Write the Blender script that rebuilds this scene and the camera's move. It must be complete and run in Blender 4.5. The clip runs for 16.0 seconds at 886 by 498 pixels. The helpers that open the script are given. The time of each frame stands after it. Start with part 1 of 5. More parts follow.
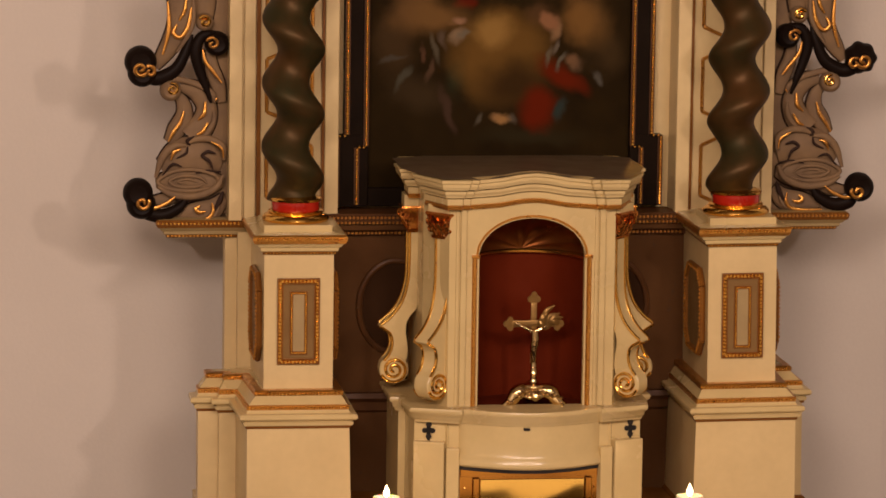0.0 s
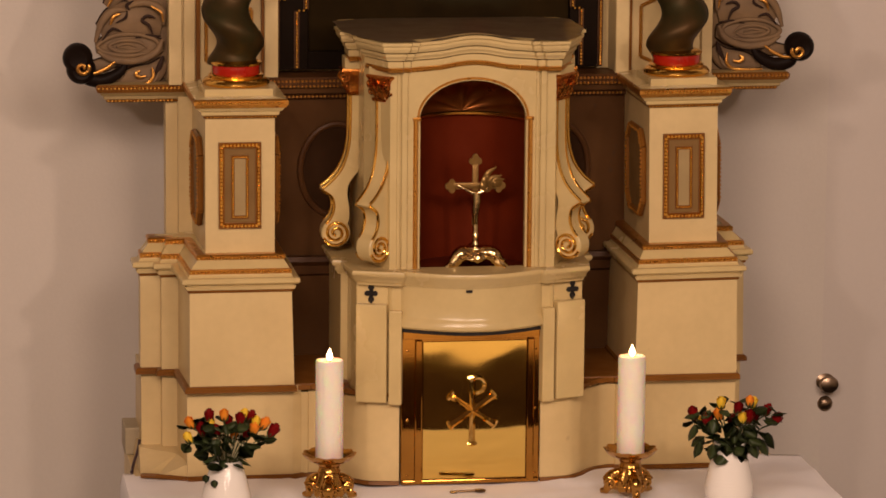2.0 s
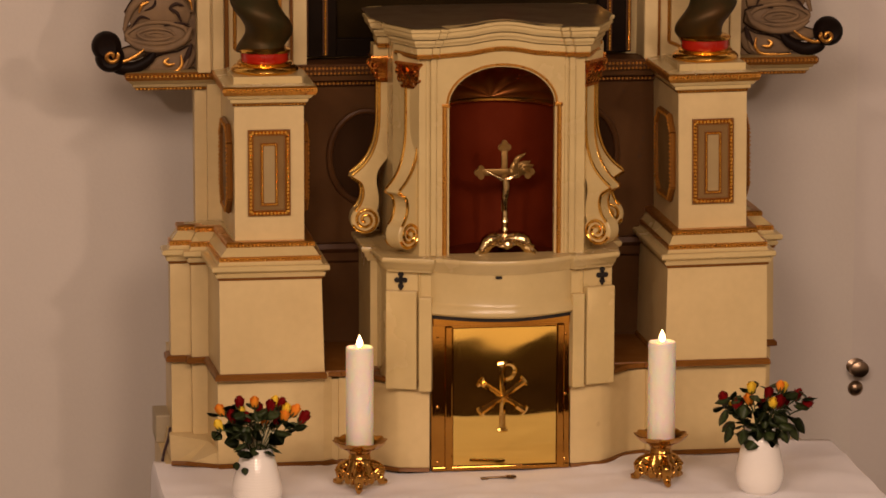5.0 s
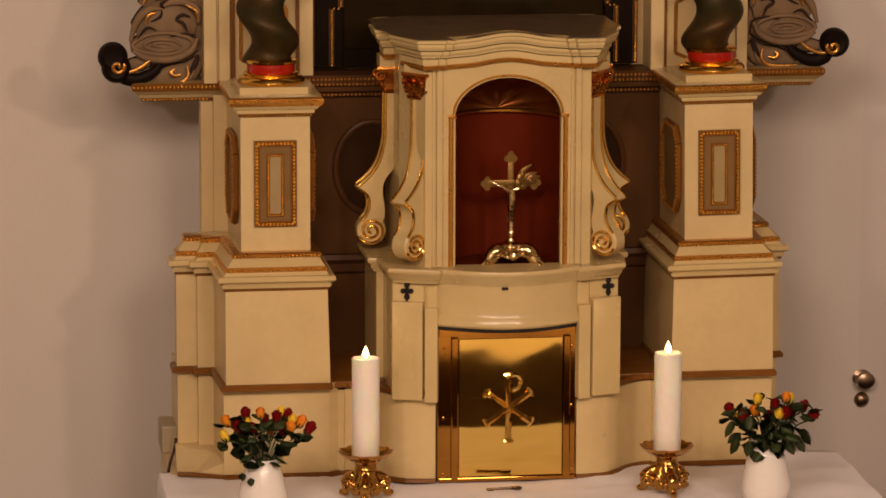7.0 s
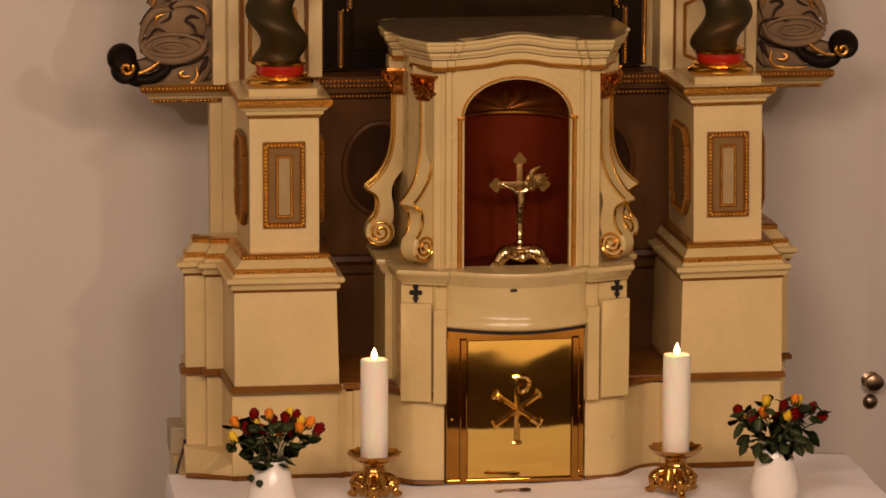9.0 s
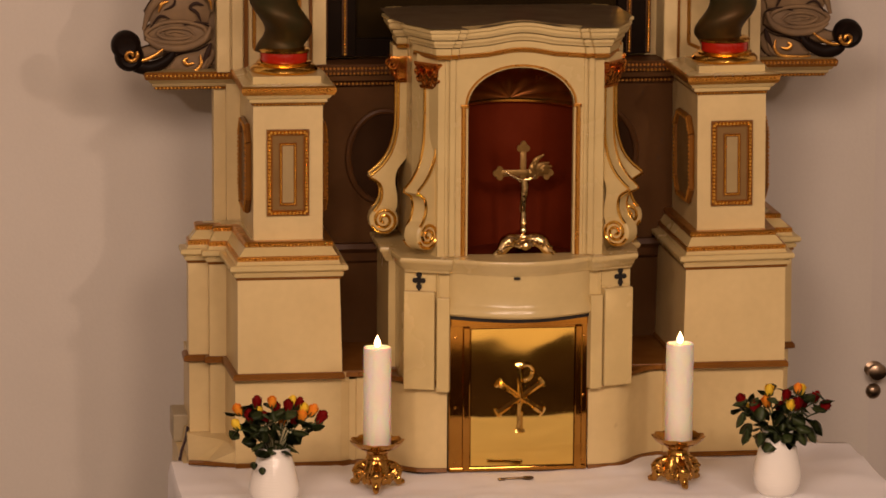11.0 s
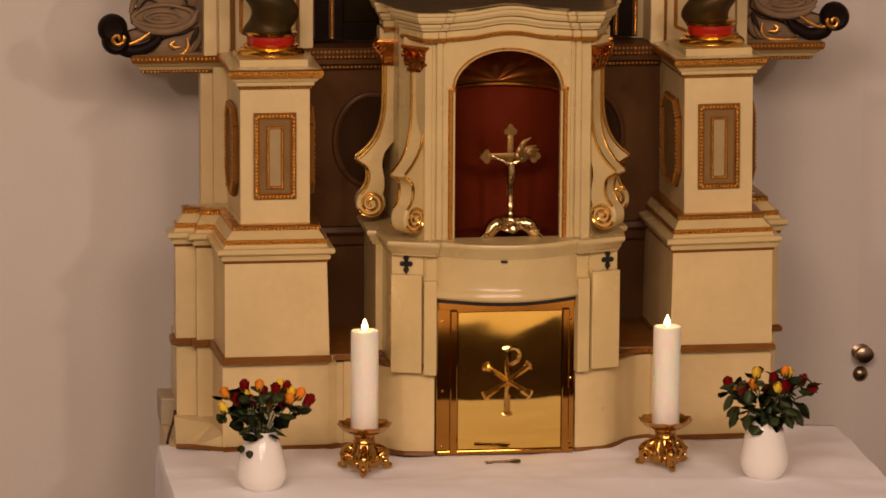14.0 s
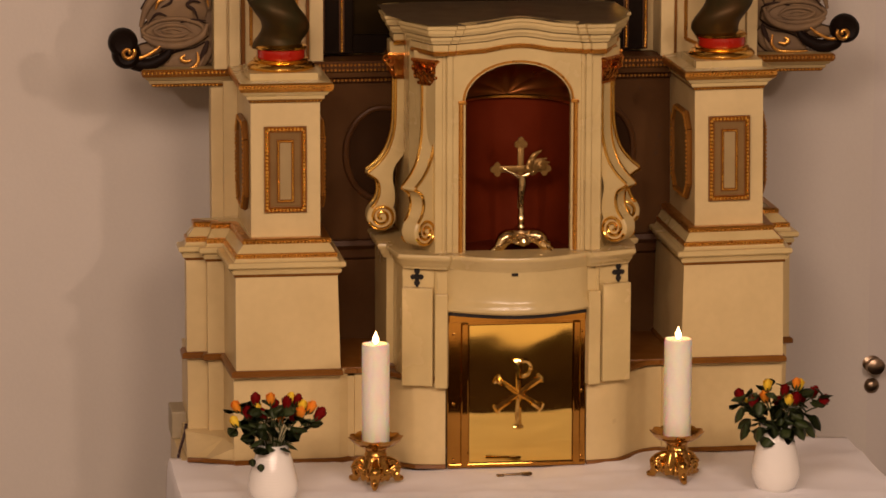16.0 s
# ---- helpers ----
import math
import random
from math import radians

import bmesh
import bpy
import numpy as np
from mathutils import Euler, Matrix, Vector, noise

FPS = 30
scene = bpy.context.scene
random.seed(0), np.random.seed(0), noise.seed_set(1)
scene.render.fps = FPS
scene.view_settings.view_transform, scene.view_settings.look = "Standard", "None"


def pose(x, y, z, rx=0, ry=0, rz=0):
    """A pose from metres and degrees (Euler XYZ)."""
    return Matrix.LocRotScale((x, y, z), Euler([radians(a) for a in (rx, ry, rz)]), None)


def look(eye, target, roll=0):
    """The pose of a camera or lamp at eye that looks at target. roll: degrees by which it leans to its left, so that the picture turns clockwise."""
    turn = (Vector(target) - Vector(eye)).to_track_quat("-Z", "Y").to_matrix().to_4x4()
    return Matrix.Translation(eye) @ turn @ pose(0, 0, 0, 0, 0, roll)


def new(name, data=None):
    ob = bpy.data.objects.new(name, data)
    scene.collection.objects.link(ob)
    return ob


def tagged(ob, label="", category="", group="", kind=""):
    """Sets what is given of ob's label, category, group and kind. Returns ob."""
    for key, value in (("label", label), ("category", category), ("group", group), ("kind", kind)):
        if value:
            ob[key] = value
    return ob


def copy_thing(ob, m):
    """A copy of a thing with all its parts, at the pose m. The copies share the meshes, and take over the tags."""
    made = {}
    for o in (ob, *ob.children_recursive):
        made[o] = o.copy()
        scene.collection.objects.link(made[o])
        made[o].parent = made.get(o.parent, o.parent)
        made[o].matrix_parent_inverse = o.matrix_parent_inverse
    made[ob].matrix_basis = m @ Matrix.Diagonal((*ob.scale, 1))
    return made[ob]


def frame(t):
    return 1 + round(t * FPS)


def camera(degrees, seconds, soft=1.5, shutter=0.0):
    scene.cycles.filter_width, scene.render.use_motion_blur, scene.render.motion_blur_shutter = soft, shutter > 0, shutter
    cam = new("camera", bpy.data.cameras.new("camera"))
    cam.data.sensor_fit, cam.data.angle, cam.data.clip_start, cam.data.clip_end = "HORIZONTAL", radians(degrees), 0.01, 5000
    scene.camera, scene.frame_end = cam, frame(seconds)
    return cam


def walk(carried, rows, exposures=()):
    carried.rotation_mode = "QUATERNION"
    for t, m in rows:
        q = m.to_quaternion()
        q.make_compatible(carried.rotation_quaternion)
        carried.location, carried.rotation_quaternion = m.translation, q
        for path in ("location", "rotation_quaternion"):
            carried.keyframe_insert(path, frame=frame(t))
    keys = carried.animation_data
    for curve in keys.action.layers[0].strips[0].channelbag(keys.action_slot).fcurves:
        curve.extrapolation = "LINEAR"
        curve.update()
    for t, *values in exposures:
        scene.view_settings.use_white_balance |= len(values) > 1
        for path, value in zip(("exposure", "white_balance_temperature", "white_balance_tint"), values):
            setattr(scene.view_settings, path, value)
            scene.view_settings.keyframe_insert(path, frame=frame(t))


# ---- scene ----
cam = camera(12.43, 16.0, soft=1.65)
EYE = (-1.843, -11.635, 3.890)  # on the organ gallery, a little to the side of the nave's axis
ROWS = [  # seconds, yaw to the right, pitch down, lean
    (0.0, 7.7111, 8.5259, -0.808),
    (0.5, 8.5389, 8.8043, -0.739),
    (1.0, 8.6533, 9.1553, -0.636),
    (1.5, 8.5730, 9.9599, -0.535),
    (2.0, 8.5679, 10.4512, -0.480),
    (2.5, 8.5277, 10.6515, -0.364),
    (3.0, 8.4845, 10.8016, -0.280),
    (3.5, 8.4102, 10.8647, -0.143),
    (4.0, 8.2080, 10.7902, -0.160),
    (6.5, 8.1142, 10.5323, -0.130),
    (7.0, 8.0578, 10.4891, -0.166),
    (7.5, 8.0511, 10.4552, -0.116),
    (8.0, 8.0291, 10.4605, -0.143),
    (8.5, 7.9646, 10.4591, -0.153),
    (11.0, 7.8834, 10.6368, -0.368),
    (11.5, 7.8434, 10.7057, -0.329),
    (12.0, 7.7743, 10.7773, -0.284),
    (12.5, 7.7054, 10.8378, -0.287),
    (13.0, 7.6403, 10.8833, -0.324),
    (13.5, 7.9347, 10.8821, -0.286),
    (14.0, 8.0688, 10.8707, -0.349),
    (14.5, 8.0766, 10.8422, -0.274),
    (15.0, 8.0897, 10.7907, -0.204),
    (15.5, 8.0965, 10.7422, -0.225),
    (16.0, 7.9145, 10.6889, -0.154),
]


def aim(yaw, pitch, lean):
    y, p = radians(yaw), radians(pitch)
    way = Vector((math.cos(p) * math.sin(y), math.cos(p) * math.cos(y), -math.sin(p)))
    return look(EYE, Vector(EYE) + way, -lean)


walk(cam, [(t, aim(yaw, pitch, lean)) for t, yaw, pitch, lean in ROWS], exposures=[(0.0, 0.08, 6250, 10), (1.0, 0.06, 6350, 10), (2.0, -0.01, 6500, 10), (3.5, -0.10, 6600, 10), (7.0, -0.16, 6780, 10), (11.0, -0.12, 6700, 10), (13.0, -0.10, 6480, 10), (14.0, -0.10, 6480, 10), (16.0, -0.14, 6650, 10)])

# ---------------------------------------------------------------- light
world = bpy.data.worlds.new("world")
world.use_nodes = True
world.node_tree.nodes["Background"].inputs[0].default_value = (1.0, 0.72, 0.48, 1)
world.node_tree.nodes["Background"].inputs[1].default_value = 0.05
scene.world = world


def lamp(name, place, watts, colour, size):
    data = bpy.data.lights.new(name, "POINT")
    data.energy, data.color, data.shadow_soft_size = watts, colour, size
    ob = new(name, data)
    ob.location = place
    return ob


WARM = (1.0, 0.73, 0.59)
lamp("chandelier_light", (-2.7, -5.0, 3.72), 190, WARM, 0.11)
lamp("chandelier_light", (1.5, -5.0, 3.82), 195, WARM, 0.11)
# added soft fill lamps, unseen, placed to even out the walls and shadows
lamp("nave_light", (-2.2, -7.8, 5.3), 900, WARM, 0.9)
lamp("nave_light", (0.6, -8.0, 5.5), 640, WARM, 0.9)
for fx, fy in ((-0.442, -0.14), (0.446, -0.18)):
    lamp("candle_light", (fx, fy, 1.478), 0.15, (1.0, 0.55, 0.22), 0.012)


# ---------------------------------------------------------------- materials
def surface(name, colour, rough=0.5, metal=0.0, second=None, scale=6.0, grain=60.0, bump=0.15, wear=None, wear_at=0.62,
            sss=0.0, coat=0.0, stretch=(1, 1, 1), spread=0.5, depth=0.002, speck=0.35, shine=0.5, fine_detail=6):
    m = bpy.data.materials.new(name)
    m.use_nodes = True
    nt = m.node_tree
    b = nt.nodes["Principled BSDF"]
    b.inputs["Metallic"].default_value = metal
    b.inputs["Coat Weight"].default_value = coat
    b.inputs["Specular IOR Level"].default_value = shine
    if sss:
        b.inputs["Subsurface Weight"].default_value = sss
        b.inputs["Subsurface Radius"].default_value = (0.03, 0.015, 0.006)
    tc = nt.nodes.new("ShaderNodeTexCoord")
    mp = nt.nodes.new("ShaderNodeMapping")
    mp.inputs["Scale"].default_value = stretch
    nt.links.new(tc.outputs["Object"], mp.inputs[0])

    def noise_node(sc, detail):
        n = nt.nodes.new("ShaderNodeTexNoise")
        n.inputs["Scale"].default_value, n.inputs["Detail"].default_value = sc, detail
        nt.links.new(mp.outputs[0], n.inputs["Vector"])
        return n

    def mix(fac, a, c):
        n = nt.nodes.new("ShaderNodeMix")
        n.data_type = "RGBA"
        nt.links.new(fac, n.inputs["Factor"])
        for socket, v in ((n.inputs["A"], a), (n.inputs["B"], c)):
            if isinstance(v, tuple):
                socket.default_value = (*v, 1)
            else:
                nt.links.new(v, socket)
        return n.outputs["Result"]

    def ramp(src, lo, hi, va=0.0, vb=1.0):
        n = nt.nodes.new("ShaderNodeMapRange")
        nt.links.new(src, n.inputs[0])
        for i, v in enumerate((lo, hi, va, vb)):
            n.inputs[i + 1].default_value = v
        return n.outputs[0]

    big, fine = noise_node(scale, 5), noise_node(grain, fine_detail)
    second = second or tuple(c * 0.8 for c in colour)
    col = mix(ramp(big.outputs[0], 0.5 - spread / 2, 0.5 + spread / 2), colour, second)
    col = mix(ramp(fine.outputs[0], 0.35, 0.9, 0.0, speck), col, tuple(c * 0.7 for c in colour))
    if wear:
        spots = noise_node(scale * 3.1, 8)
        col = mix(ramp(spots.outputs[0], wear_at, wear_at + 0.05), col, wear)
    nt.links.new(col, b.inputs["Base Color"])
    nt.links.new(ramp(big.outputs[0], 0.3, 0.7, rough * 0.8, min(1, rough * 1.2)), b.inputs["Roughness"])
    bm_ = nt.nodes.new("ShaderNodeBump")
    bm_.inputs["Strength"].default_value, bm_.inputs["Distance"].default_value = bump, depth
    nt.links.new(fine.outputs[0], bm_.inputs["Height"])
    nt.links.new(bm_.outputs[0], b.inputs["Normal"])
    return m


PLASTER = surface("wall_plaster", (0.66, 0.605, 0.535), 0.85, second=(0.61, 0.555, 0.485), scale=1.3, grain=90, bump=0.25, spread=0.7, speck=0.12)
DOOR_PAINT = surface("door_paint", (0.64, 0.585, 0.53), 0.6, scale=2, bump=0.05, second=(0.60, 0.54, 0.485), speck=0.1)
CREAM = surface("cream_paint", (0.680, 0.525, 0.258), 0.40, second=(0.585, 0.442, 0.205), scale=5, grain=40, bump=0.12, wear=(0.50, 0.36, 0.17), wear_at=0.72, speck=0.2)
IVORY = surface("ivory_paint", (0.63, 0.490, 0.228), 0.25, second=(0.53, 0.402, 0.18), scale=7, grain=45, bump=0.10, wear=(0.46, 0.33, 0.16), wear_at=0.73, speck=0.2)
OLIVE = surface("olive_paint", (0.40, 0.33, 0.21), 0.5, second=(0.35, 0.285, 0.175), scale=5, bump=0.12)
BROWN = surface("brown_paint", (0.22, 0.088, 0.014), 0.36, second=(0.15, 0.055, 0.009), scale=9, bump=0.2, shine=0.2)
RECESS = surface("recess_paint", (0.110, 0.050, 0.017), 0.6, second=(0.086, 0.040, 0.015), scale=4, bump=0.15, wear=(0.08, 0.045, 0.025), wear_at=0.66, shine=0.05)
GREY = surface("grey_carving", (0.235, 0.150, 0.074), 0.55, second=(0.150, 0.100, 0.062), scale=14, grain=70, bump=0.35, shine=0.12)
TAUPE = surface("taupe_panel", (0.235, 0.140, 0.050), 0.5, second=(0.185, 0.105, 0.036), scale=10, bump=0.2, shine=0.12)
GREY_LIGHT = surface("pale_grey_paint", (0.37, 0.270, 0.118), 0.5, second=(0.31, 0.22, 0.09), scale=12, bump=0.2)
GROOVE = surface("groove_paint_and_shade", (0.040, 0.022, 0.014), 0.6, second=(0.024, 0.013, 0.010), scale=20, bump=0.2, shine=0.1)
BLACK = surface("black_lacquer", (0.009, 0.0055, 0.0038), 0.45, second=(0.011, 0.006, 0.004), scale=10, bump=0.2, shine=0.06)
FRAMEBLACK = surface("frame_black", (0.013, 0.0075, 0.004), 0.5, second=(0.008, 0.005, 0.003), scale=10, bump=0.2, shine=0.03)
COLUMN = surface("dark_bronze_paint", (0.084, 0.040, 0.012), 0.46, 0.4, second=(0.034, 0.030, 0.010), scale=7, grain=50, bump=0.2, spread=0.3, shine=0.15)
GOLD = surface("gilding", (0.95, 0.60, 0.14), 0.18, 1.0, second=(0.74, 0.40, 0.08), scale=30, grain=120, bump=0.3, wear=(0.42, 0.16, 0.035), wear_at=0.66)
OLDGOLD = surface("worn_gilding", (0.66, 0.33, 0.065), 0.32, 0.9, second=(0.52, 0.24, 0.045), scale=40, grain=150, bump=0.4, wear=(0.26, 0.09, 0.02), wear_at=0.62)
WINGGOLD = surface("rubbed_gilding", (0.66, 0.34, 0.07), 0.34, 0.9, second=(0.40, 0.17, 0.035), scale=40, grain=140, bump=0.4, wear=(0.22, 0.09, 0.03), wear_at=0.60)
REDGOLD = surface("red_ground_gilding", (0.66, 0.30, 0.06), 0.24, 0.95, second=(0.36, 0.06, 0.012), scale=45, grain=120, bump=0.4)
RED = surface("red_lacquer", (0.40, 0.016, 0.006), 0.25, second=(0.32, 0.010, 0.005), scale=14, bump=0.1, coat=0.3, speck=0.1)
NICHE = surface("red_niche_cloth", (0.118, 0.0135, 0.0012), 0.85, second=(0.084, 0.009, 0.0008), scale=6, grain=140, bump=0.25, shine=0.1)
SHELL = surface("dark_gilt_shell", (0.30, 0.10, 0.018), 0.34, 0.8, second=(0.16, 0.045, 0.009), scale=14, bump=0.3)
BRASS = surface("polished_brass", (0.88, 0.62, 0.17), 0.035, 1.0, second=(0.84, 0.57, 0.145), scale=3, grain=5.5, bump=0.14, depth=0.006, speck=0.05, fine_detail=1)
BRASSFRAME = surface("dull_brass", (0.50, 0.25, 0.05), 0.05, 1.0, second=(0.34, 0.155, 0.03), scale=6, grain=9, bump=0.06, wear=(0.62, 0.36, 0.09), wear_at=0.70)
CASTBRASS = surface("cast_brass", (0.60, 0.33, 0.08), 0.15, 1.0, second=(0.34, 0.17, 0.04), scale=40, grain=90, bump=0.6)
SILVERGILT = surface("silver_gilt", (0.86, 0.68, 0.36), 0.16, 1.0, second=(0.55, 0.38, 0.16), scale=60, grain=120, bump=0.6)
DULLGILT = surface("dull_gilt_cross", (0.26, 0.15, 0.04), 0.36, 0.7, second=(0.18, 0.10, 0.028), scale=40, grain=120, bump=0.5)
WAX = surface("candle_wax", (0.93, 0.87, 0.76), 0.40, second=(0.92, 0.85, 0.73), scale=8, grain=40, bump=0.03, sss=0.8, speck=0.0)
LINEN = surface("white_linen", (0.90, 0.885, 0.90), 0.85, second=(0.86, 0.845, 0.86), scale=5, grain=420, bump=0.3, depth=0.001, speck=0.1, shine=0.2)
CHINA = surface("white_porcelain", (0.84, 0.80, 0.74), 0.05, second=(0.79, 0.75, 0.67), scale=3, grain=20, bump=0.02, coat=0.6, speck=0.03)
STEEL = surface("door_handle_metal", (0.32, 0.23, 0.155), 0.32, 1.0, scale=20, bump=0.1)
DARKSTONE = surface("dark_floor", (0.030, 0.016, 0.007), 0.8, second=(0.012, 0.007, 0.004), scale=1.6, bump=0.1, shine=0.03)
# darker than the altar wall only to reduce bounce from the unseen nave
NAVEWALL = surface("unseen_wall_plaster", (0.40, 0.36, 0.31), 0.85, scale=1.3, bump=0.2, speck=0.1)
LIGHTSTONE = surface("pale_floor", (0.74, 0.64, 0.46), 0.6, scale=1.2, bump=0.1)
DARKWOOD = surface("unseen_ceiling_wood", (0.10, 0.06, 0.035), 0.6, scale=2, bump=0.2, stretch=(6, 0.4, 1))
TABLEWOOD = surface("table_wood", (0.22, 0.13, 0.07), 0.5, scale=4, bump=0.2)
# for the wick, and for holes and shade put in as near-black solids
NEARBLACK = surface("near_black", (0.012, 0.008, 0.006), 0.8, scale=20)
LEAF = surface("rose_leaf", (0.030, 0.052, 0.013), 0.45, second=(0.052, 0.056, 0.014), scale=30, grain=160, bump=0.3, shine=0.35)
STEM = surface("rose_stem", (0.055, 0.075, 0.025), 0.5, scale=30)
PALESTEM = surface("pale_filler_stem", (0.55, 0.50, 0.30), 0.6, scale=30)
NICHEGOLD = surface("niche_gilding", (0.66, 0.34, 0.06), 0.22, 0.95, second=(0.5, 0.22, 0.04), scale=20, bump=0.2)
DARKBROWN = surface("dark_brown_paint", (0.10, 0.042, 0.013), 0.45, second=(0.07, 0.028, 0.009), scale=9, bump=0.2, shine=0.2)
OVALFIELD = surface("oval_field_paint", (0.045, 0.020, 0.008), 0.6, second=(0.032, 0.014, 0.005), scale=6, bump=0.2, shine=0.04)
LID = surface("dusty_lid", (0.135, 0.095, 0.052), 0.35, second=(0.10, 0.068, 0.038), scale=9, bump=0.1)
BRASSRELIEF = surface("bright_brass_relief", (0.92, 0.66, 0.22), 0.10, 1.0, second=(0.75, 0.48, 0.14), scale=30, grain=60, bump=0.25)
CABLE = surface("cable_sheath", (0.035, 0.012, 0.022), 0.5, scale=30)
KEYMETAL = surface("key_metal", (0.16, 0.10, 0.05), 0.35, 0.9, scale=60, bump=0.3)
PETAL = {
    "dark_red": surface("dark_red_petal", (0.135, 0.002, 0.003), 0.6, second=(0.20, 0.004, 0.004), scale=50, bump=0.2, shine=0.12),
    "orange": surface("orange_petal", (0.86, 0.22, 0.02), 0.5, second=(0.90, 0.36, 0.03), scale=50, bump=0.2, shine=0.2),
    "yellow": surface("yellow_petal", (0.90, 0.56, 0.03), 0.5, second=(0.92, 0.66, 0.07), scale=50, bump=0.2, shine=0.2),
}


def glow(name, colour, strength):
    m = bpy.data.materials.new(name)
    m.use_nodes = True
    b = m.node_tree.nodes["Principled BSDF"]
    b.inputs["Base Color"].default_value = (*colour, 1)
    b.inputs["Emission Color"].default_value = (*colour, 1)
    b.inputs["Emission Strength"].default_value = strength
    return m


FLAME = glow("candle_flame", (1.0, 0.62, 0.30), 9.0)


# ---------------------------------------------------------------- building tools
def part(name, bm, material, parent=None, label="", smooth=False):
    """One mesh object, in the coordinates of the place, under its thing or part."""
    me = bpy.data.meshes.new(name)
    bmesh.ops.recalc_face_normals(bm, faces=bm.faces[:])
    if smooth:
        for f in bm.faces:
            f.smooth = True
        for e in bm.edges:
            if len(e.link_faces) == 2 and e.calc_face_angle(0) > 0.75:
                e.smooth = False
    bm.to_mesh(me)
    bm.free()
    for m in (material if isinstance(material, (list, tuple)) else [material]):
        me.materials.append(m)
    ob = new(name, me)
    if parent is not None:
        ob.parent = parent
        root = parent if parent.parent is None else parent.parent
        ob.matrix_parent_inverse = Matrix.Translation(root.location).inverted() if parent is root else Matrix.Identity(4)
    if label:
        tagged(ob, label)
    return ob


def thing(name, base, label, category, group="", kind=""):
    ob = new(name)
    ob.location = base
    ob.empty_display_size = 0.1
    return tagged(ob, label, category, group, kind)


def box(bm, x0, x1, y0, y1, z0, z1, bevel=0.0, mat=0):
    vs = [bm.verts.new((x, y, z)) for z in (z0, z1) for y in (y0, y1) for x in (x0, x1)]
    fs = [bm.faces.new([vs[i] for i in q]) for q in ((0, 2, 3, 1), (4, 5, 7, 6), (0, 1, 5, 4), (2, 6, 7, 3), (0, 4, 6, 2), (1, 3, 7, 5))]
    for f in fs:
        f.material_index = mat
    if bevel:
        es = list({e for f in fs for e in f.edges})
        r = bmesh.ops.bevel(bm, geom=es, offset=bevel, segments=2, affect="EDGES", profile=0.5)
        for f in r["faces"]:
            f.material_index = mat
    return bm


def B(*a, **k):
    return box(bmesh.new(), *a, **k)


def mirrored(plan, s):
    return list(plan) if s > 0 else [(-x, y) for x, y in reversed(plan)]


def sweep(bm, plan, prof, mats=None, rise=None):
    """Runs a moulding's profile (out, height) along a plan of points, mitred. Out is to the right of the way along the plan."""
    n = len(plan)
    rings = []
    for i, (x, y) in enumerate(plan):
        d0 = Vector((x - plan[i - 1][0], y - plan[i - 1][1])).normalized() if i else None
        d1 = Vector((plan[i + 1][0] - x, plan[i + 1][1] - y)).normalized() if i < n - 1 else None
        d0, d1 = d0 or d1, d1 or d0
        n0, n1 = Vector((d0.y, -d0.x)), Vector((d1.y, -d1.x))
        m = n0 + n1
        m = m / max(0.35, m.dot(n0))
        up = rise(x) if rise else 0.0
        rings.append([bm.verts.new((x + m.x * o, y + m.y * o, z + up)) for o, z in prof])
    for a, b in zip(rings, rings[1:]):
        for j in range(len(prof) - 1):
            f = bm.faces.new((a[j], b[j], b[j + 1], a[j + 1]))
            f.material_index = mats[j] if mats else 0
    for ring in (rings[0], rings[-1]):
        if len(ring) > 2:
            bm.faces.new(ring)
    return bm


def beads(bm, a, b, r, step):
    """A row of gilded beads from a to b."""
    a, b = Vector(a), Vector(b)
    n = max(2, int((b - a).length / step))
    for i in range(n):
        c = a.lerp(b, (i + 0.5) / n)
        q = r * random.uniform(0.85, 1.12)
        ring = []
        for zz, rr in ((-0.5, 0.86), (0.5, 0.86)):
            ring.append([bm.verts.new((c.x + q * rr * math.cos(k * math.pi / 3), c.y + q * rr * math.sin(k * math.pi / 3), c.z + q * zz)) for k in range(6)])
        t, d = bm.verts.new((c.x, c.y, c.z + q)), bm.verts.new((c.x, c.y, c.z - q))
        for k in range(6):
            l = (k + 1) % 6
            bm.faces.new((ring[0][k], ring[0][l], ring[1][l], ring[1][k]))
            bm.faces.new((ring[1][k], ring[1][l], t))
            bm.faces.new((ring[0][l], ring[0][k], d))
    return bm


def lathe(bm, prof, seg=32, centre=(0, 0, 0), wave=None, mat=0):
    """Turns a profile (radius, height) round the upright through centre. wave(angle, index) scales the radius."""
    rings = []
    for j, (r, z) in enumerate(prof):
        rings.append([bm.verts.new((centre[0] + r * (wave(2 * math.pi * k / seg, j) if wave else 1) * math.cos(2 * math.pi * k / seg),
                                    centre[1] + r * (wave(2 * math.pi * k / seg, j) if wave else 1) * math.sin(2 * math.pi * k / seg), centre[2] + z)) for k in range(seg)])
    for a, b in zip(rings, rings[1:]):
        for k in range(seg):
            bm.faces.new((a[k], a[(k + 1) % seg], b[(k + 1) % seg], b[k])).material_index = mat
    bm.faces.new(rings[0][::-1]).material_index = mat
    bm.faces.new(rings[-1]).material_index = mat
    return bm


def spline(points, n):
    """Points on a smooth line through the given ones."""
    p = [Vector(q) for q in points]
    p = [2 * p[0] - p[1]] + p + [2 * p[-1] - p[-2]]
    out = []
    for i in range(1, len(p) - 2):
        for k in range(n):
            t = k / n
            a, b, c, d = p[i - 1:i + 3]
            out.append(0.5 * ((2 * b) + (c - a) * t + (2 * a - 5 * b + 4 * c - d) * t * t + (3 * b - a - 3 * c + d) * t ** 3))
    return out + [p[-2]]


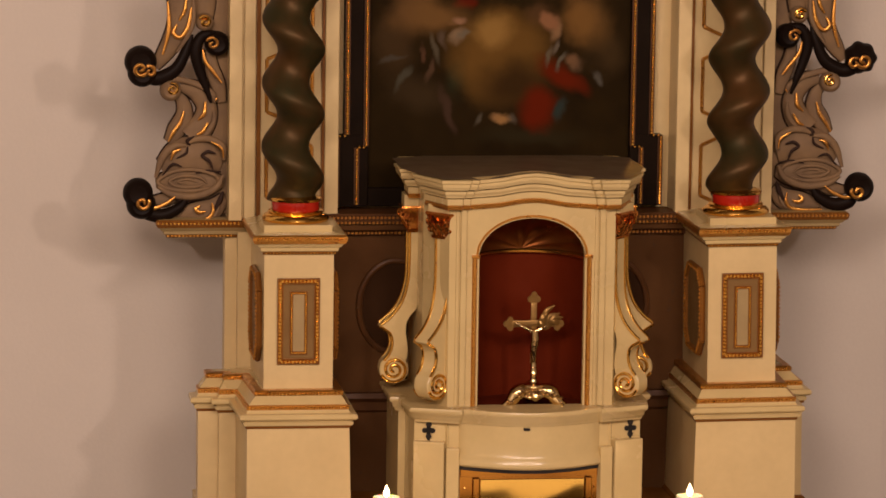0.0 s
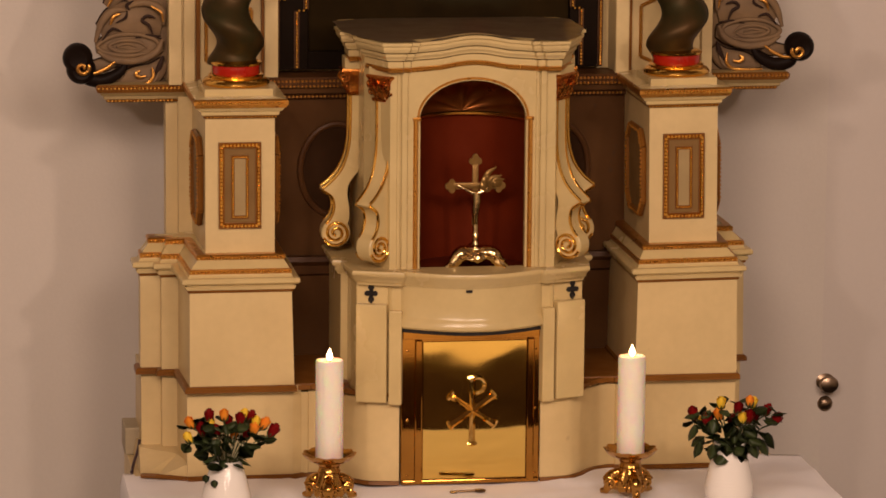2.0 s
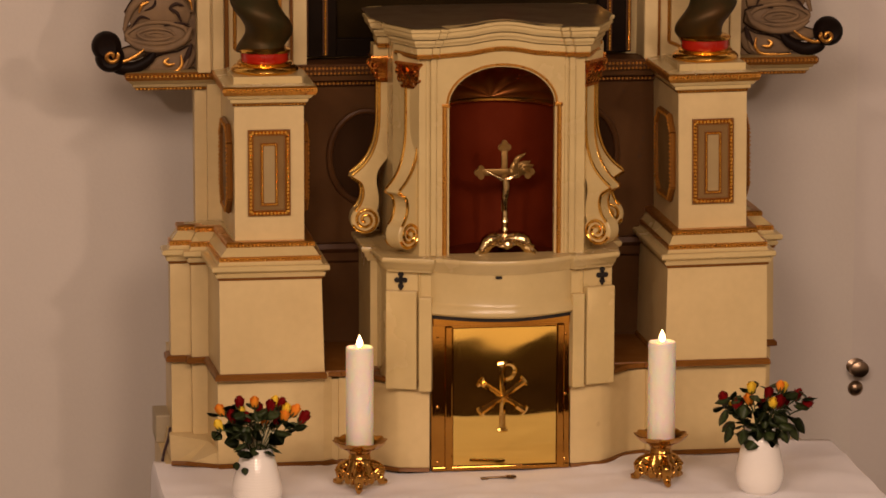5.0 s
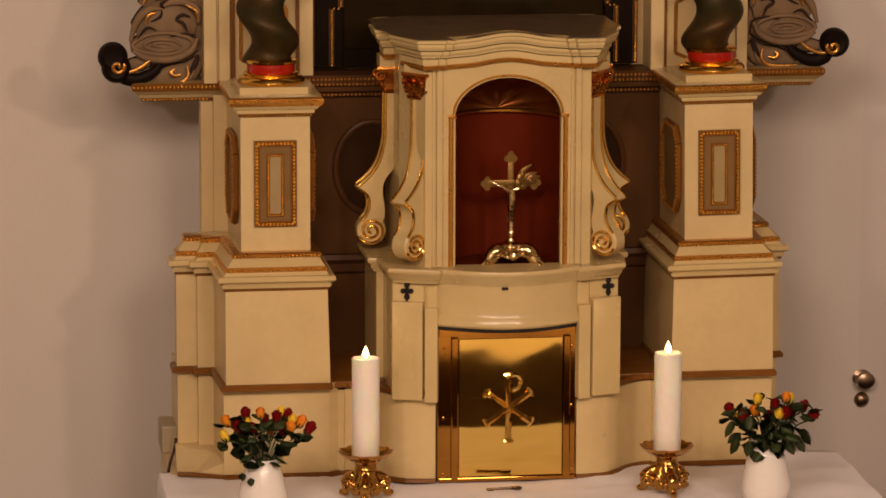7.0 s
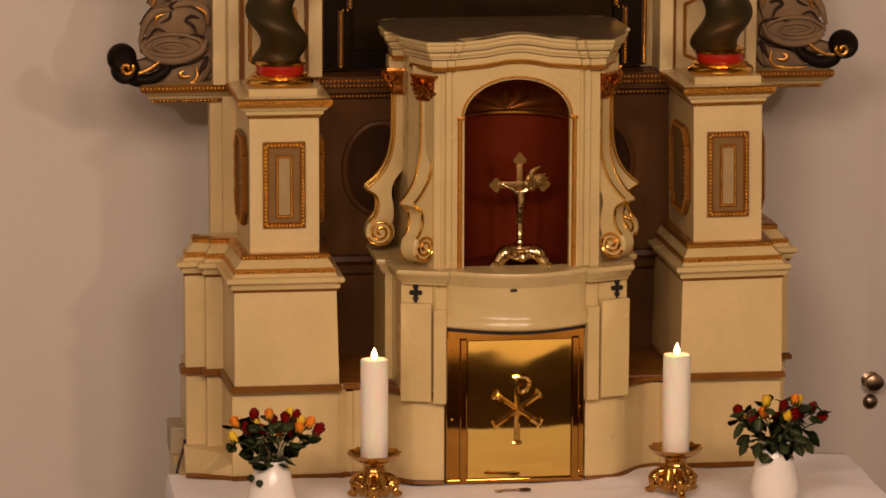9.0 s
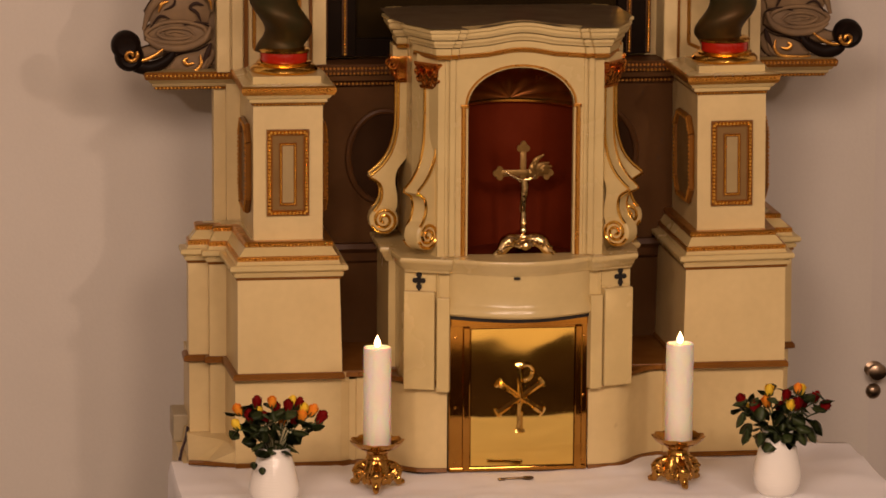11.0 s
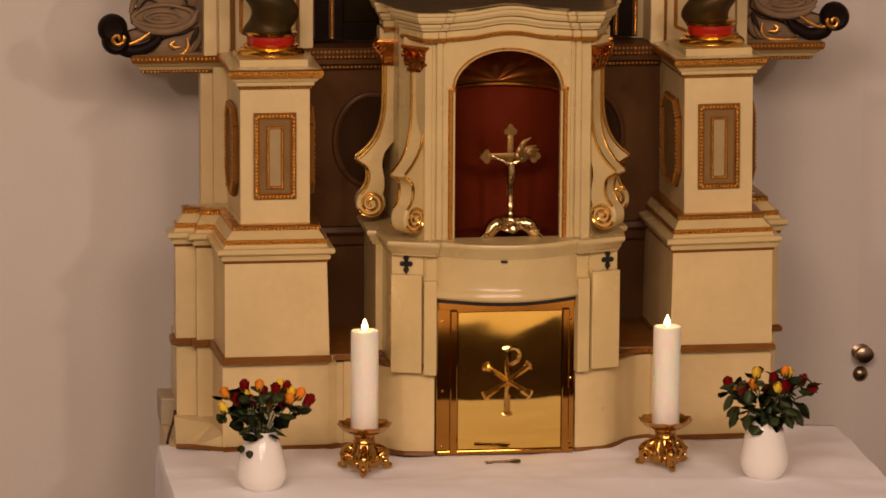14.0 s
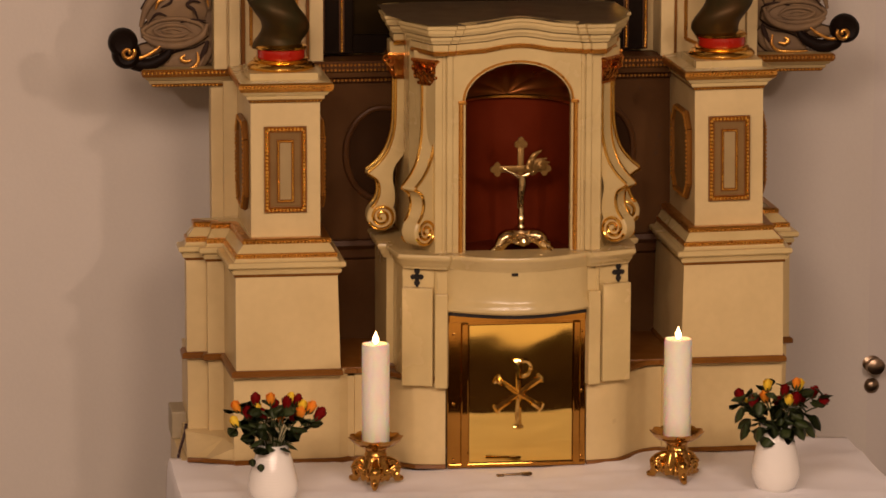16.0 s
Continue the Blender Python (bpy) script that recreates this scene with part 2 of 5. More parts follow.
def tube(bm, points, radii, n=6, seg=8, squash=(1, 1), normal=(0, 1, 0), mat=0):
    """A bar of oval section along a smooth line; squash: its half-width across and along the normal."""
    pts = spline(points, n)
    rr = [r.x for r in spline([(r, 0, 0) for r in radii], n)]
    if len(rr) != len(pts):
        rr = [radii[0] + (radii[-1] - radii[0]) * i / (len(pts) - 1) for i in range(len(pts))]
    nv = Vector(normal).normalized()
    rings = []
    for i, p in enumerate(pts):
        d = (pts[min(i + 1, len(pts) - 1)] - pts[max(i - 1, 0)]).normalized()
        side = d.cross(nv)
        side = side.normalized() if side.length > 1e-5 else Vector((1, 0, 0))
        up = side.cross(d).normalized()
        rings.append([bm.verts.new(p + side * rr[i] * squash[0] * math.cos(2 * math.pi * k / seg) + up * rr[i] * squash[1] * math.sin(2 * math.pi * k / seg)) for k in range(seg)])
    for a, b in zip(rings, rings[1:]):
        for k in range(seg):
            bm.faces.new((a[k], a[(k + 1) % seg], b[(k + 1) % seg], b[k])).material_index = mat
    bm.faces.new(rings[0][::-1]).material_index = mat
    bm.faces.new(rings[-1]).material_index = mat
    return bm


def spiral(c, r0, r1, turns, start, ax, az, n=22):
    """Points of a scroll round c in the plane of the directions ax and az, from radius r0 in to r1."""
    ax, az, out = Vector(ax), Vector(az), []
    for i in range(n):
        t = i / (n - 1)
        a, r = start + 2 * math.pi * turns * t, r0 + (r1 - r0) * t
        out.append(Vector(c) + ax * r * math.cos(a) + az * r * math.sin(a))
    return out

# ---------------------------------------------------------------- the room
TOP = 1.0      # height of the altar table
WALL = 1.08    # face of the wall behind the altar
REAR = 0.66    # back of the retable


def structure(name, bm, mat, label, category, smooth=False):
    return tagged(part(name, bm, mat, smooth=smooth), label, category, kind="structure")


def room():
    # the wall behind the altar, with a tall doorway beside it
    edge = 1.331
    structure("wall_north", B(-7, edge, WALL, WALL + 0.4, 0, 7), PLASTER, "white plastered wall behind the altar", "wall")
    structure("wall_north_right", B(2.30, 7, WALL, WALL + 0.4, 0, 7), PLASTER, "white plastered wall beside the door", "wall")
    structure("wall_north_above", B(edge, 2.30, WALL, WALL + 0.4, 2.75, 7), PLASTER, "white plastered wall over the door", "wall")
    # unseen walls and ceiling close the room; dark finishes hold down bounce light
    structure("wall_west", B(-7.3, -7, -16, WALL + 0.4, 0, 7), NAVEWALL, "unseen nave side wall, darkened to cut bounce light", "wall")
    structure("wall_east", B(7, 7.3, -16, WALL + 0.4, 0, 7), NAVEWALL, "unseen nave side wall, darkened to cut bounce light", "wall")
    structure("wall_south", B(-7.3, 7.3, -16.3, -16, 0, 7), NAVEWALL, "unseen end wall of the nave, darkened to cut bounce light", "wall")
    structure("ceiling", B(-7.3, 7.3, -16.3, WALL + 0.4, 7, 7.2), DARKWOOD, "unseen church ceiling, dark to cut bounce light", "ceiling")
    # floor out of view; dark and pale zones placed for the brass door's reflection
    structure("floor", B(-7.3, 7.3, -6.45, WALL + 0.4, -0.2, 0), DARKSTONE, "dark floor before the altar", "floor")
    structure("floor_nave", B(-7.3, 7.3, -16.3, -6.45, -0.2, 0), LIGHTSTONE, "pale stone floor of the nave", "floor")
    door = structure("door_1", B(edge, 2.30, WALL + 0.004, WALL + 0.07, 0.0, 2.75), DOOR_PAINT, "pale painted closed door beside the altar", "door")
    for name, z, prof in (("door_knob", 1.052, [(0.026, 0), (0.027, 0.004), (0.020, 0.008), (0.012, 0.012), (0.012, 0.03), (0.02, 0.036), (0.028, 0.048), (0.025, 0.062), (0.012, 0.068)]),
                          ("lock_plate", 0.978, [(0.025, 0), (0.026, 0.005), (0.022, 0.012), (0.010, 0.020)])):
        bm = lathe(bmesh.new(), prof, 20)
        bm.transform(Matrix.Translation((edge + 0.014, WALL + 0.004, z)) @ Matrix.Diagonal((1.2 if z > 1 else 1.0, 1, 1, 1)) @ Matrix.Rotation(radians(90), 4, "X"))
        part(name, bm, STEEL, door, "worn round metal fitting", smooth=True)


# ---------------------------------------------------------------- the altar table
def table():
    t = thing("altar_table", (0, -0.29, 0), "altar table hidden under a white linen cloth", "altar table")
    part("tabletop", B(-1.0, 1.048, -0.69, 0.236, 0.95, TOP - 0.008, 0.004), TABLEWOOD, t)
    for x in (-0.93, 0.93):
        part("trestle", B(x - 0.05, x + 0.05, -0.62, 0.16, 0, 0.95), TABLEWOOD, t)
    # the cloth: a top with soft folds that falls over three edges
    x0, x1, y0, y1 = -1.016, 1.066, -0.71, 0.268
    bm = bmesh.new()
    xs = [x0 - 0.012] * 3 + [x0 - 0.004] + [x0 + (x1 - x0) * i / 90 for i in range(91)] + [x1 + 0.004] + [x1 + 0.012] * 3
    ys = [y0 - 0.012] * 3 + [y0 - 0.004] + [y0 + (y1 - y0) * i / 44 for i in range(45)]
    nx, ny = len(xs), len(ys)
    drop = {0: 0.55, 1: 0.25, 2: 0.035, 3: 0.008}
    rows = []
    for j, y in enumerate(ys):
        row = []
        for i, x in enumerate(xs):
            d = max(drop.get(i, 0), drop.get(nx - 1 - i, 0), drop.get(j, 0))
            w = noise.noise(Vector((x * 3.2, y * 4.5, 1.7)))
            fold = 0.0100 * w + 0.0040 * noise.noise(Vector((x * 11, y * 9, 4.0)))
            crease = 0.0036 * math.exp(-((x - 0.30 + 0.25 * y) / 0.012) ** 2) + 0.0034 * math.exp(-((x + 0.55 - 0.1 * y) / 0.014) ** 2)
            crease += 0.0030 * math.exp(-((x - 0.62 - 0.3 * y) / 0.010) ** 2) + 0.0030 * math.exp(-((y + 0.03 - 0.2 * (x - 0.6)) / 0.010) ** 2) + 0.0030 * math.exp(-((x + 0.15 + 0.7 * y) / 0.011) ** 2)
            crease += 0.0036 * math.exp(-((y + 0.28 + 0.12 * x) / 0.012) ** 2)
            back = max(0.0, (y - 0.10) / 0.17) * (0.007 + 0.014 * noise.noise(Vector((x * 6, 0, 9))))
            sway = 0.02 * math.sin(y * 17 + x * 15) * min(1, d * 4) if d > 0.02 else 0
            ox = 0.004 - 0.4 * sway if i < 3 else (sway + 0.03 * min(1, d * 3) if i > nx - 4 else 0)
            row.append(bm.verts.new((x + ox, y - (0.02 * min(1, d * 4) if j < 3 else 0), TOP + fold + crease + back - d)))
        rows.append(row)
    for a, b in zip(rows, rows[1:]):
        for i in range(nx - 1):
            bm.faces.new((a[i], a[i + 1], b[i + 1], b[i]))
    ob = part("tablecloth", bm, LINEN, smooth=True)
    tagged(ob, "white linen altar cloth with pressed folds on the altar", "tablecloth")
    sol = ob.modifiers.new("thickness", "SOLIDIFY")
    sol.thickness, sol.offset = 0.002, -1


# ---------------------------------------------------------------- the retable
def panel(shaft, name, width, z0, z1, m, label=""):
    """A raised panel with two beaded frames, set on a face by the pose m."""
    x0, x1 = -width / 2, width / 2

    def put(part_name, bm, mat, parent, text="", kind=""):
        bm.transform(m)
        return tagged(part(part_name, bm, mat, parent, text), kind=kind)
    board = put(name, B(x0, x1, -0.006, 0.004, z0, z1), TAUPE, shaft, label)
    e = 0.033
    xi0, xi1, zi0, zi1 = x0 + e, x1 - e, z0 + e * 0.78, z1 - e * 1.05
    put("panel_field", B(xi0, xi1, -0.009, 0.0, zi0, zi1), GREY_LIGHT, shaft)
    for a0, a1, c0, c1, r in ((x0, x1, z0, z1, 0.0076), (xi0, xi1, zi0, zi1, 0.0042)):
        q = r * 1.15
        bm = bmesh.new()
        sweep(bm, [(a0, 0), (a1, 0)], [(0.0, c0 - q), (0.010, c0 - q), (0.010, c0 + q), (0.0, c0 + q)])
        sweep(bm, [(a0, 0), (a1, 0)], [(0.0, c1 - q), (0.010, c1 - q), (0.010, c1 + q), (0.0, c1 + q)])
        box(bm, a0 - q, a0 + q, -0.0102, 0, c0 - q, c1 + q)
        box(bm, a1 - q, a1 + q, -0.0102, 0, c0 - q, c1 + q)
        put("panel_frame", bm, BROWN, shaft)
        bm = bmesh.new()
        for u, w in (((a0, c0), (a0, c1)), ((a1, c0), (a1, c1)), ((a0, c0), (a1, c0)), ((a0, c1), (a1, c1))):
            beads(bm, (u[0], -0.011, u[1]), (w[0], -0.011, w[1]), r * 0.88, r * 1.42)
        put("beading", bm, GOLD, shaft, kind="stuff")


def extrude_plan(bm, plan, z0, z1, mat=0):
    lo = [bm.verts.new((x, y, z0)) for x, y in plan]
    hi = [bm.verts.new((x, y, z1)) for x, y in plan]
    n = len(plan)
    for i in range(n):
        bm.faces.new((lo[i], lo[(i + 1) % n], hi[(i + 1) % n], hi[i])).material_index = mat
    bm.faces.new(lo[::-1]).material_index = mat
    bm.faces.new(hi).material_index = mat
    return bm


DIE = [(0.524, 0.58), (0.524, 0.130), (0.826, 0.130), (0.838, 0.39), (0.889, 0.39), (0.889, 0.42), (0.950, 0.42), (0.950, 0.49)]
BASE = [(0.490, 0.58), (0.490, 0.165), (0.515, 0.150), (0.832, 0.150), (0.841, 0.40), (0.887, 0.40), (0.887, 0.43), (0.948, 0.43), (0.948, REAR)]
STEP = [(0.545, 0.58), (0.545, 0.158), (0.798, 0.158), (0.812, 0.43), (0.868, 0.43), (0.868, 0.46), (0.920, 0.46), (0.920, 0.52)]
SHAFT = [(0.567, 0.58), (0.567, 0.190), (0.773, 0.190), (0.780, 0.555), (0.822, 0.555), (0.822, 0.585), (0.858, 0.585), (0.858, REAR)]
# the other pedestal has one corner block only
DIE_B = DIE[:4] + [(0.904, 0.39), (0.904, REAR)]
BASE_B = BASE[:5] + [(0.902, 0.40), (0.902, REAR)]
STEP_B = STEP[:4] + [(0.872, 0.43), (0.872, REAR)]
SHAFT_B = SHAFT[:2] + [(0.775, 0.190), (0.775, 0.585), (0.810, 0.585), (0.810, REAR)]
CAP = [(0.567, 0.58), (0.567, 0.190), (0.773, 0.190), (0.773, 0.572)]


def loft_plan(bm, low, high, z0, z1):
    """A block whose sides lean from one plan to another."""
    lo = [bm.verts.new((x, y, z0)) for x, y in low]
    hi = [bm.verts.new((x, y, z1)) for x, y in high]
    n = len(lo)
    for i in range(n):
        bm.faces.new((lo[i], lo[(i + 1) % n], hi[(i + 1) % n], hi[i]))
    bm.faces.new(lo[::-1])
    bm.faces.new(hi)
    return bm


def side_panel(shaft, s, side, xs):
    """A tall panel with cut corners on a side of the shaft, in a gilt beaded frame."""
    m = Matrix.Translation((s * xs, 0.352, 0)) @ Matrix.Rotation(radians(90 * side * s), 4, "Z")
    w, z0, z1, cut = 0.118, 1.760, 2.014, 0.045
    outline = [(-w, z0 + cut), (-w, z1 - cut), (-w + cut, z1), (w - cut, z1), (w, z1 - cut), (w, z0 + cut), (w - cut, z0), (-w + cut, z0)]
    turn = Matrix(((1, 0, 0, 0), (0, 0, 1, -0.006), (0, 1, 0, 0), (0, 0, 0, 1)))
    bm = extrude_plan(bmesh.new(), outline, -0.003, 0.010)
    bm.transform(m @ turn)
    board = part("side_panel", bm, TAUPE, shaft, "taupe panel with cut corners in a gilt frame")
    bm, bb = bmesh.new(), bmesh.new()
    for a, b in zip(outline, outline[1:] + outline[:1]):
        tube(bm, [(a[0], -0.009, a[1]), (b[0], -0.009, b[1])], [0.0095, 0.0095], n=1, seg=6)
        beads(bb, (a[0], -0.017, a[1]), (b[0], -0.017, b[1]), 0.0062, 0.0125)
    bm.transform(m)
    bb.transform(m)
    part("panel_frame", bm, BROWN, shaft)
    tagged(part("beading", bb, OLDGOLD, shaft), kind="stuff")


def pedestal(retable, s):
    def closed(plan):
        return mirrored(plan, s)
    die_plan, base_plan, step_plan, shaft_plan = (DIE, BASE, STEP, SHAFT) if s < 0 else (DIE_B, BASE_B, STEP_B, SHAFT_B)
    raised = []

    def up(*a, **k):
        raised.append(part(*a, **k))
        return raised[-1]
    bm = extrude_plan(bmesh.new(), closed(base_plan), TOP + 0.004, 1.285)
    base = part("pedestal_base", bm, CREAM, retable)
    bm = sweep(bmesh.new(), closed(base_plan[:4]), [(-0.004, 1.016), (0.006, 1.016), (0.012, 1.010), (0.012, 1.003), (-0.004, 1.003)])
    part("foot_strip", bm, BROWN, base)
    if s < 0:
        # sloping slab at the foot of the corner blocks
        low = [(0.828, 0.155), (0.922, 0.205), (0.966, 0.215), (0.966, 0.64), (0.828, 0.64)]
        high = [(0.828, 0.160), (0.850, 0.30), (0.958, 0.40), (0.958, 0.64), (0.828, 0.64)]
        part("sloping_skirt", loft_plan(bmesh.new(), closed(low), closed(high), 1.003, 1.052), CREAM, base)
        bm = sweep(bmesh.new(), closed(low[:3]), [(-0.004, 1.014), (0.004, 1.014), (0.007, 1.008), (0.007, 1.002), (-0.004, 1.002)])
        part("skirt_strip", bm, BROWN, base)
    band = [(o + (0.002 if s < 0 else 0), z - (0.008 if s < 0 else 0.003)) for o, z in ((-0.004, 1.302), (0.008, 1.301), (0.014, 1.296), (0.014, 1.284), (0.006, 1.281), (-0.004, 1.281))]
    part("band_moulding", sweep(bmesh.new(), closed(die_plan), band), BROWN, base, "brown painted band")
    wide = [(x - (0.010 if i < 2 else 0), y) for i, (x, y) in enumerate(die_plan)]
    die = up("pedestal_die", loft_plan(bmesh.new(), closed(wide), closed(die_plan), 1.285, 1.640), CREAM, retable)
    prof = [(-0.004, 1.577), (0.004, 1.577), (0.006, 1.585), (0.010, 1.586), (0.013, 1.596), (0.008, 1.597), (0.008, 1.600), (0.018, 1.603), (0.024, 1.608), (0.024, 1.617), (0.021, 1.621),
            (0.005, 1.622), (-0.002, 1.631), (0.001, 1.632), (0.001, 1.645), (-0.010, 1.647)]
    bm = sweep(bmesh.new(), closed(die_plan), prof, [1, 1, 0, 0, 0, 0, 0, 0, 0, 0, 0, 0, 2, 2, 2])
    up("cornice", bm, [IVORY, BROWN, OLDGOLD], die)
    # the slope from the broad pedestal up to the narrower shaft
    up("step", loft_plan(bmesh.new(), closed(die_plan), closed(step_plan), 1.640, 1.672), IVORY, die)
    bm = sweep(bmesh.new(), closed(step_plan), [(-0.004, 1.671), (0.005, 1.671), (0.006, 1.682), (0.002, 1.686), (-0.020, 1.687)])
    up("upper_cornice", bm, OLDGOLD, die)
    up("shaft_foot", extrude_plan(bmesh.new(), closed(step_plan), 1.664, 1.6855), IVORY, die)
    # shaft with its framed panels
    shaft = up("pedestal_shaft", extrude_plan(bmesh.new(), closed(shaft_plan), 1.655, 2.10), CREAM, retable)
    have = set(bpy.data.objects)
    panel(shaft, "framed_panel", 0.1085, 1.768, 2.008, Matrix.Translation((s * 0.671, 0.190, 0)), "taupe panel in gilt beaded frames")
    side_panel(shaft, s, -1, 0.567)
    side_panel(shaft, s, 1, 0.775)
    # cap that runs out over the shelf of the carved wing
    prof = [(-0.004, 2.088), (0.004, 2.088), (0.006, 2.096), (0.012, 2.099), (0.013, 2.109), (0.020, 2.112), (0.026, 2.121), (0.032, 2.123),
            (0.037, 2.133), (0.037, 2.144), (0.032, 2.149), (-0.004, 2.153)]
    cap = part("cap_cornice", sweep(bmesh.new(), closed(CAP), prof, [1, 1, 0, 0, 0, 0, 0, 2, 2, 2, 0]), [IVORY, BROWN, OLDGOLD], retable)
    core = [(0.567, 0.58), (0.567, 0.190), (0.773, 0.190), (0.773, 0.60), (0.822, 0.60), (0.822, REAR)]
    part("cap_core", extrude_plan(bmesh.new(), closed(core), 2.086, 2.153), IVORY, cap)
    bm = bmesh.new()
    beads(bm, (s * 0.54, 0.152, 2.1385), (s * 0.80, 0.152, 2.1385), 0.0050, 0.0105)
    beads(bm, (s * 0.56, 0.182, 2.092), (s * 0.772, 0.182, 2.092), 0.0036, 0.010)
    tagged(part("beading", bm, GOLD, cap), kind="stuff")
    bm = bmesh.new()
    for y, z, a, b in ((0.126, 1.6385, 0.522, 0.826), (0.150, 1.6765, 0.542, 0.800)):
        beads(bm, (s * a, y, z), (s * b, y, z), 0.0042, 0.0105)
    for y, z, a, b in ((0.386, 1.6385, 0.842, 0.888 if s < 0 else 0.902), (0.416, 1.6385, 0.892, 0.949), (0.424, 1.6765, 0.815, 0.868), (0.454, 1.6765, 0.871, 0.919)):
        if s < 0 or y in (0.386, 0.424):
            beads(bm, (s * a, y, z), (s * b, y, z), 0.0048, 0.0120)
    tagged(part("beading", bm, GOLD, die), kind="stuff")
    b0, b1 = sorted((s * 0.571, s * 0.774))
    part("column_plinth", B(b0, b1, 0.196, 0.415, 2.150, 2.1735, 0.002), IVORY, retable)
    twisted_column(retable, s)
    if s > 0:
        # this pedestal stands a little higher and leans
        lean = Matrix.Translation((0.67, 0, 1.6)) @ Matrix.Rotation(radians(-0.75), 4, "Y") @ Matrix.Translation((-0.67, 0, -1.593))
        for ob in raised + [o for o in bpy.data.objects if o not in have]:
            kind = ob.name.split(".")[0]
            if kind != "twisted_column":
                ob.data.transform(lean)
            if kind in ("cap_cornice", "cap_core", "column_plinth", "base_ring", "collar", "top_ring") or ob.parent == cap:
                ob.data.transform(Matrix.Translation((0, 0, 0.009)))
    shelf_plan = [(0.79, 0.572), (1.034, 0.572), (1.034, REAR)]
    dz = -0.003 if s < 0 else 0.012
    shelf = part("wing_shelf", extrude_plan(bmesh.new(), closed(shelf_plan + [(0.79, REAR)]), 2.086 + dz, 2.146 + dz), GREY, retable)
    part("shelf_cornice", sweep(bmesh.new(), closed(shelf_plan), [(o, 2.088 + (z - 2.088) * 0.92 + dz) for o, z in prof], [1, 1, 0, 0, 0, 0, 0, 1, 1, 1, 0]), [GREY_LIGHT, BROWN], shelf)
    bm = bmesh.new()
    beads(bm, (s * 0.815, 0.534, 2.1345 + dz), (s * 1.069, 0.534, 2.1345 + dz), 0.0056, 0.0118)
    beads(bm, (s * 0.835, 0.566, 2.0925 + dz), (s * 1.038, 0.566, 2.0925 + dz), 0.0050, 0.0108)
    tagged(part("beading", bm, OLDGOLD if s > 0 else GOLD, shelf), kind="stuff")


def twisted_column(retable, s):
    c = (0.665, 0.308, 0.0) if s > 0 else (-0.680, 0.308, 0.0)
    bm = bmesh.new()
    seg, n, z0, z1 = 28, 150, 2.234, 3.25
    turn, amp, rad = 0.191, 0.0205, 0.071
    rings = []
    for j in range(n + 1):
        z = z0 + (z1 - z0) * j / n
        a = -2 * math.pi * (z - 2.488) / turn if s < 0 else 2 * math.pi * (z - 2.568) / turn
        k = min(1, 0.35 + (z - z0) / 0.05)
        ox, oy = amp * k * math.cos(a), amp * k * math.sin(a)
        ring = []
        for i in range(seg):
            t = 2 * math.pi * i / seg
            r = rad * (1 + 0.035 * math.cos(t - a))
            ring.append(bm.verts.new((c[0] + ox + r * math.cos(t), c[1] + oy + r * math.sin(t), z)))
        rings.append(ring)
    for a, b in zip(rings, rings[1:]):
        for i in range(seg):
            bm.faces.new((a[i], a[(i + 1) % seg], b[(i + 1) % seg], b[i]))
    bm.faces.new(rings[-1])
    col = part("twisted_column", bm, COLUMN, retable, "dark bronze-green twisted column", smooth=True)
    c = (s * 0.671, 0.304, 0.0)
    bm = lathe(bmesh.new(), [(0.090, 2.172), (0.098, 2.175), (0.101, 2.181), (0.099, 2.187), (0.092, 2.194), (0.081, 2.198), (0.083, 2.203), (0.076, 2.208)], 36, c)
    part("base_ring", bm, GOLD, col, "gilt base ring", smooth=True)
    bm = lathe(bmesh.new(), [(0.068, 2.199), (0.072, 2.204), (0.072, 2.232), (0.068, 2.236)], 36, c)
    part("collar", bm, RED, col, "glossy red collar", smooth=True)
    bm = lathe(bmesh.new(), [(0.066, 2.231), (0.077, 2.235), (0.078, 2.241), (0.066, 2.248)], 36, c)
    part("top_ring", bm, GOLD, col, smooth=True)


def back_pilaster(retable, s):
    edge = 0.030 if s > 0 else 0.0
    x0, x1 = sorted((s * 0.520, s * (0.852 - edge)))
    body = part("back_pilaster", B(x0, x1, 0.545, REAR, 2.14, 3.3), CREAM, retable)
    for a, b in ((0.520, 0.562), (0.772 - edge * 0.6, 0.806 - edge * 0.8), (0.812 - edge * 0.8, 0.852 - edge)):
        u, w = sorted((s * a, s * b))
        part("pilaster_strip", B(u, w, 0.527, 0.545, 2.14, 3.3, 0.003), CREAM, body)
    for a, r in ((0.566, 0.005), (0.763 - edge * 0.6, 0.006)):
        part("brown_fillet", B(s * a - r, s * a + r, 0.533, 0.546, 2.15, 3.3), BROWN, body)
    for z0, z1 in ((2.18, 2.395), (2.44, 2.66), (2.70, 2.92)):
        bm = bmesh.new()
        loop = [(0.600, z0 + 0.03), (0.600, z1 - 0.03), (0.665, z1), (0.738, z1 - 0.03), (0.738, z0 + 0.03), (0.665, z0)]
        for i in range(6):
            a, b = loop[i], loop[(i + 1) % 6]
            tube(bm, [(s * a[0], 0.541, a[1]), (s * b[0], 0.541, b[1])], [0.0055, 0.0055], n=1, seg=6)
        part("panel_moulding", bm, OLDGOLD, body)


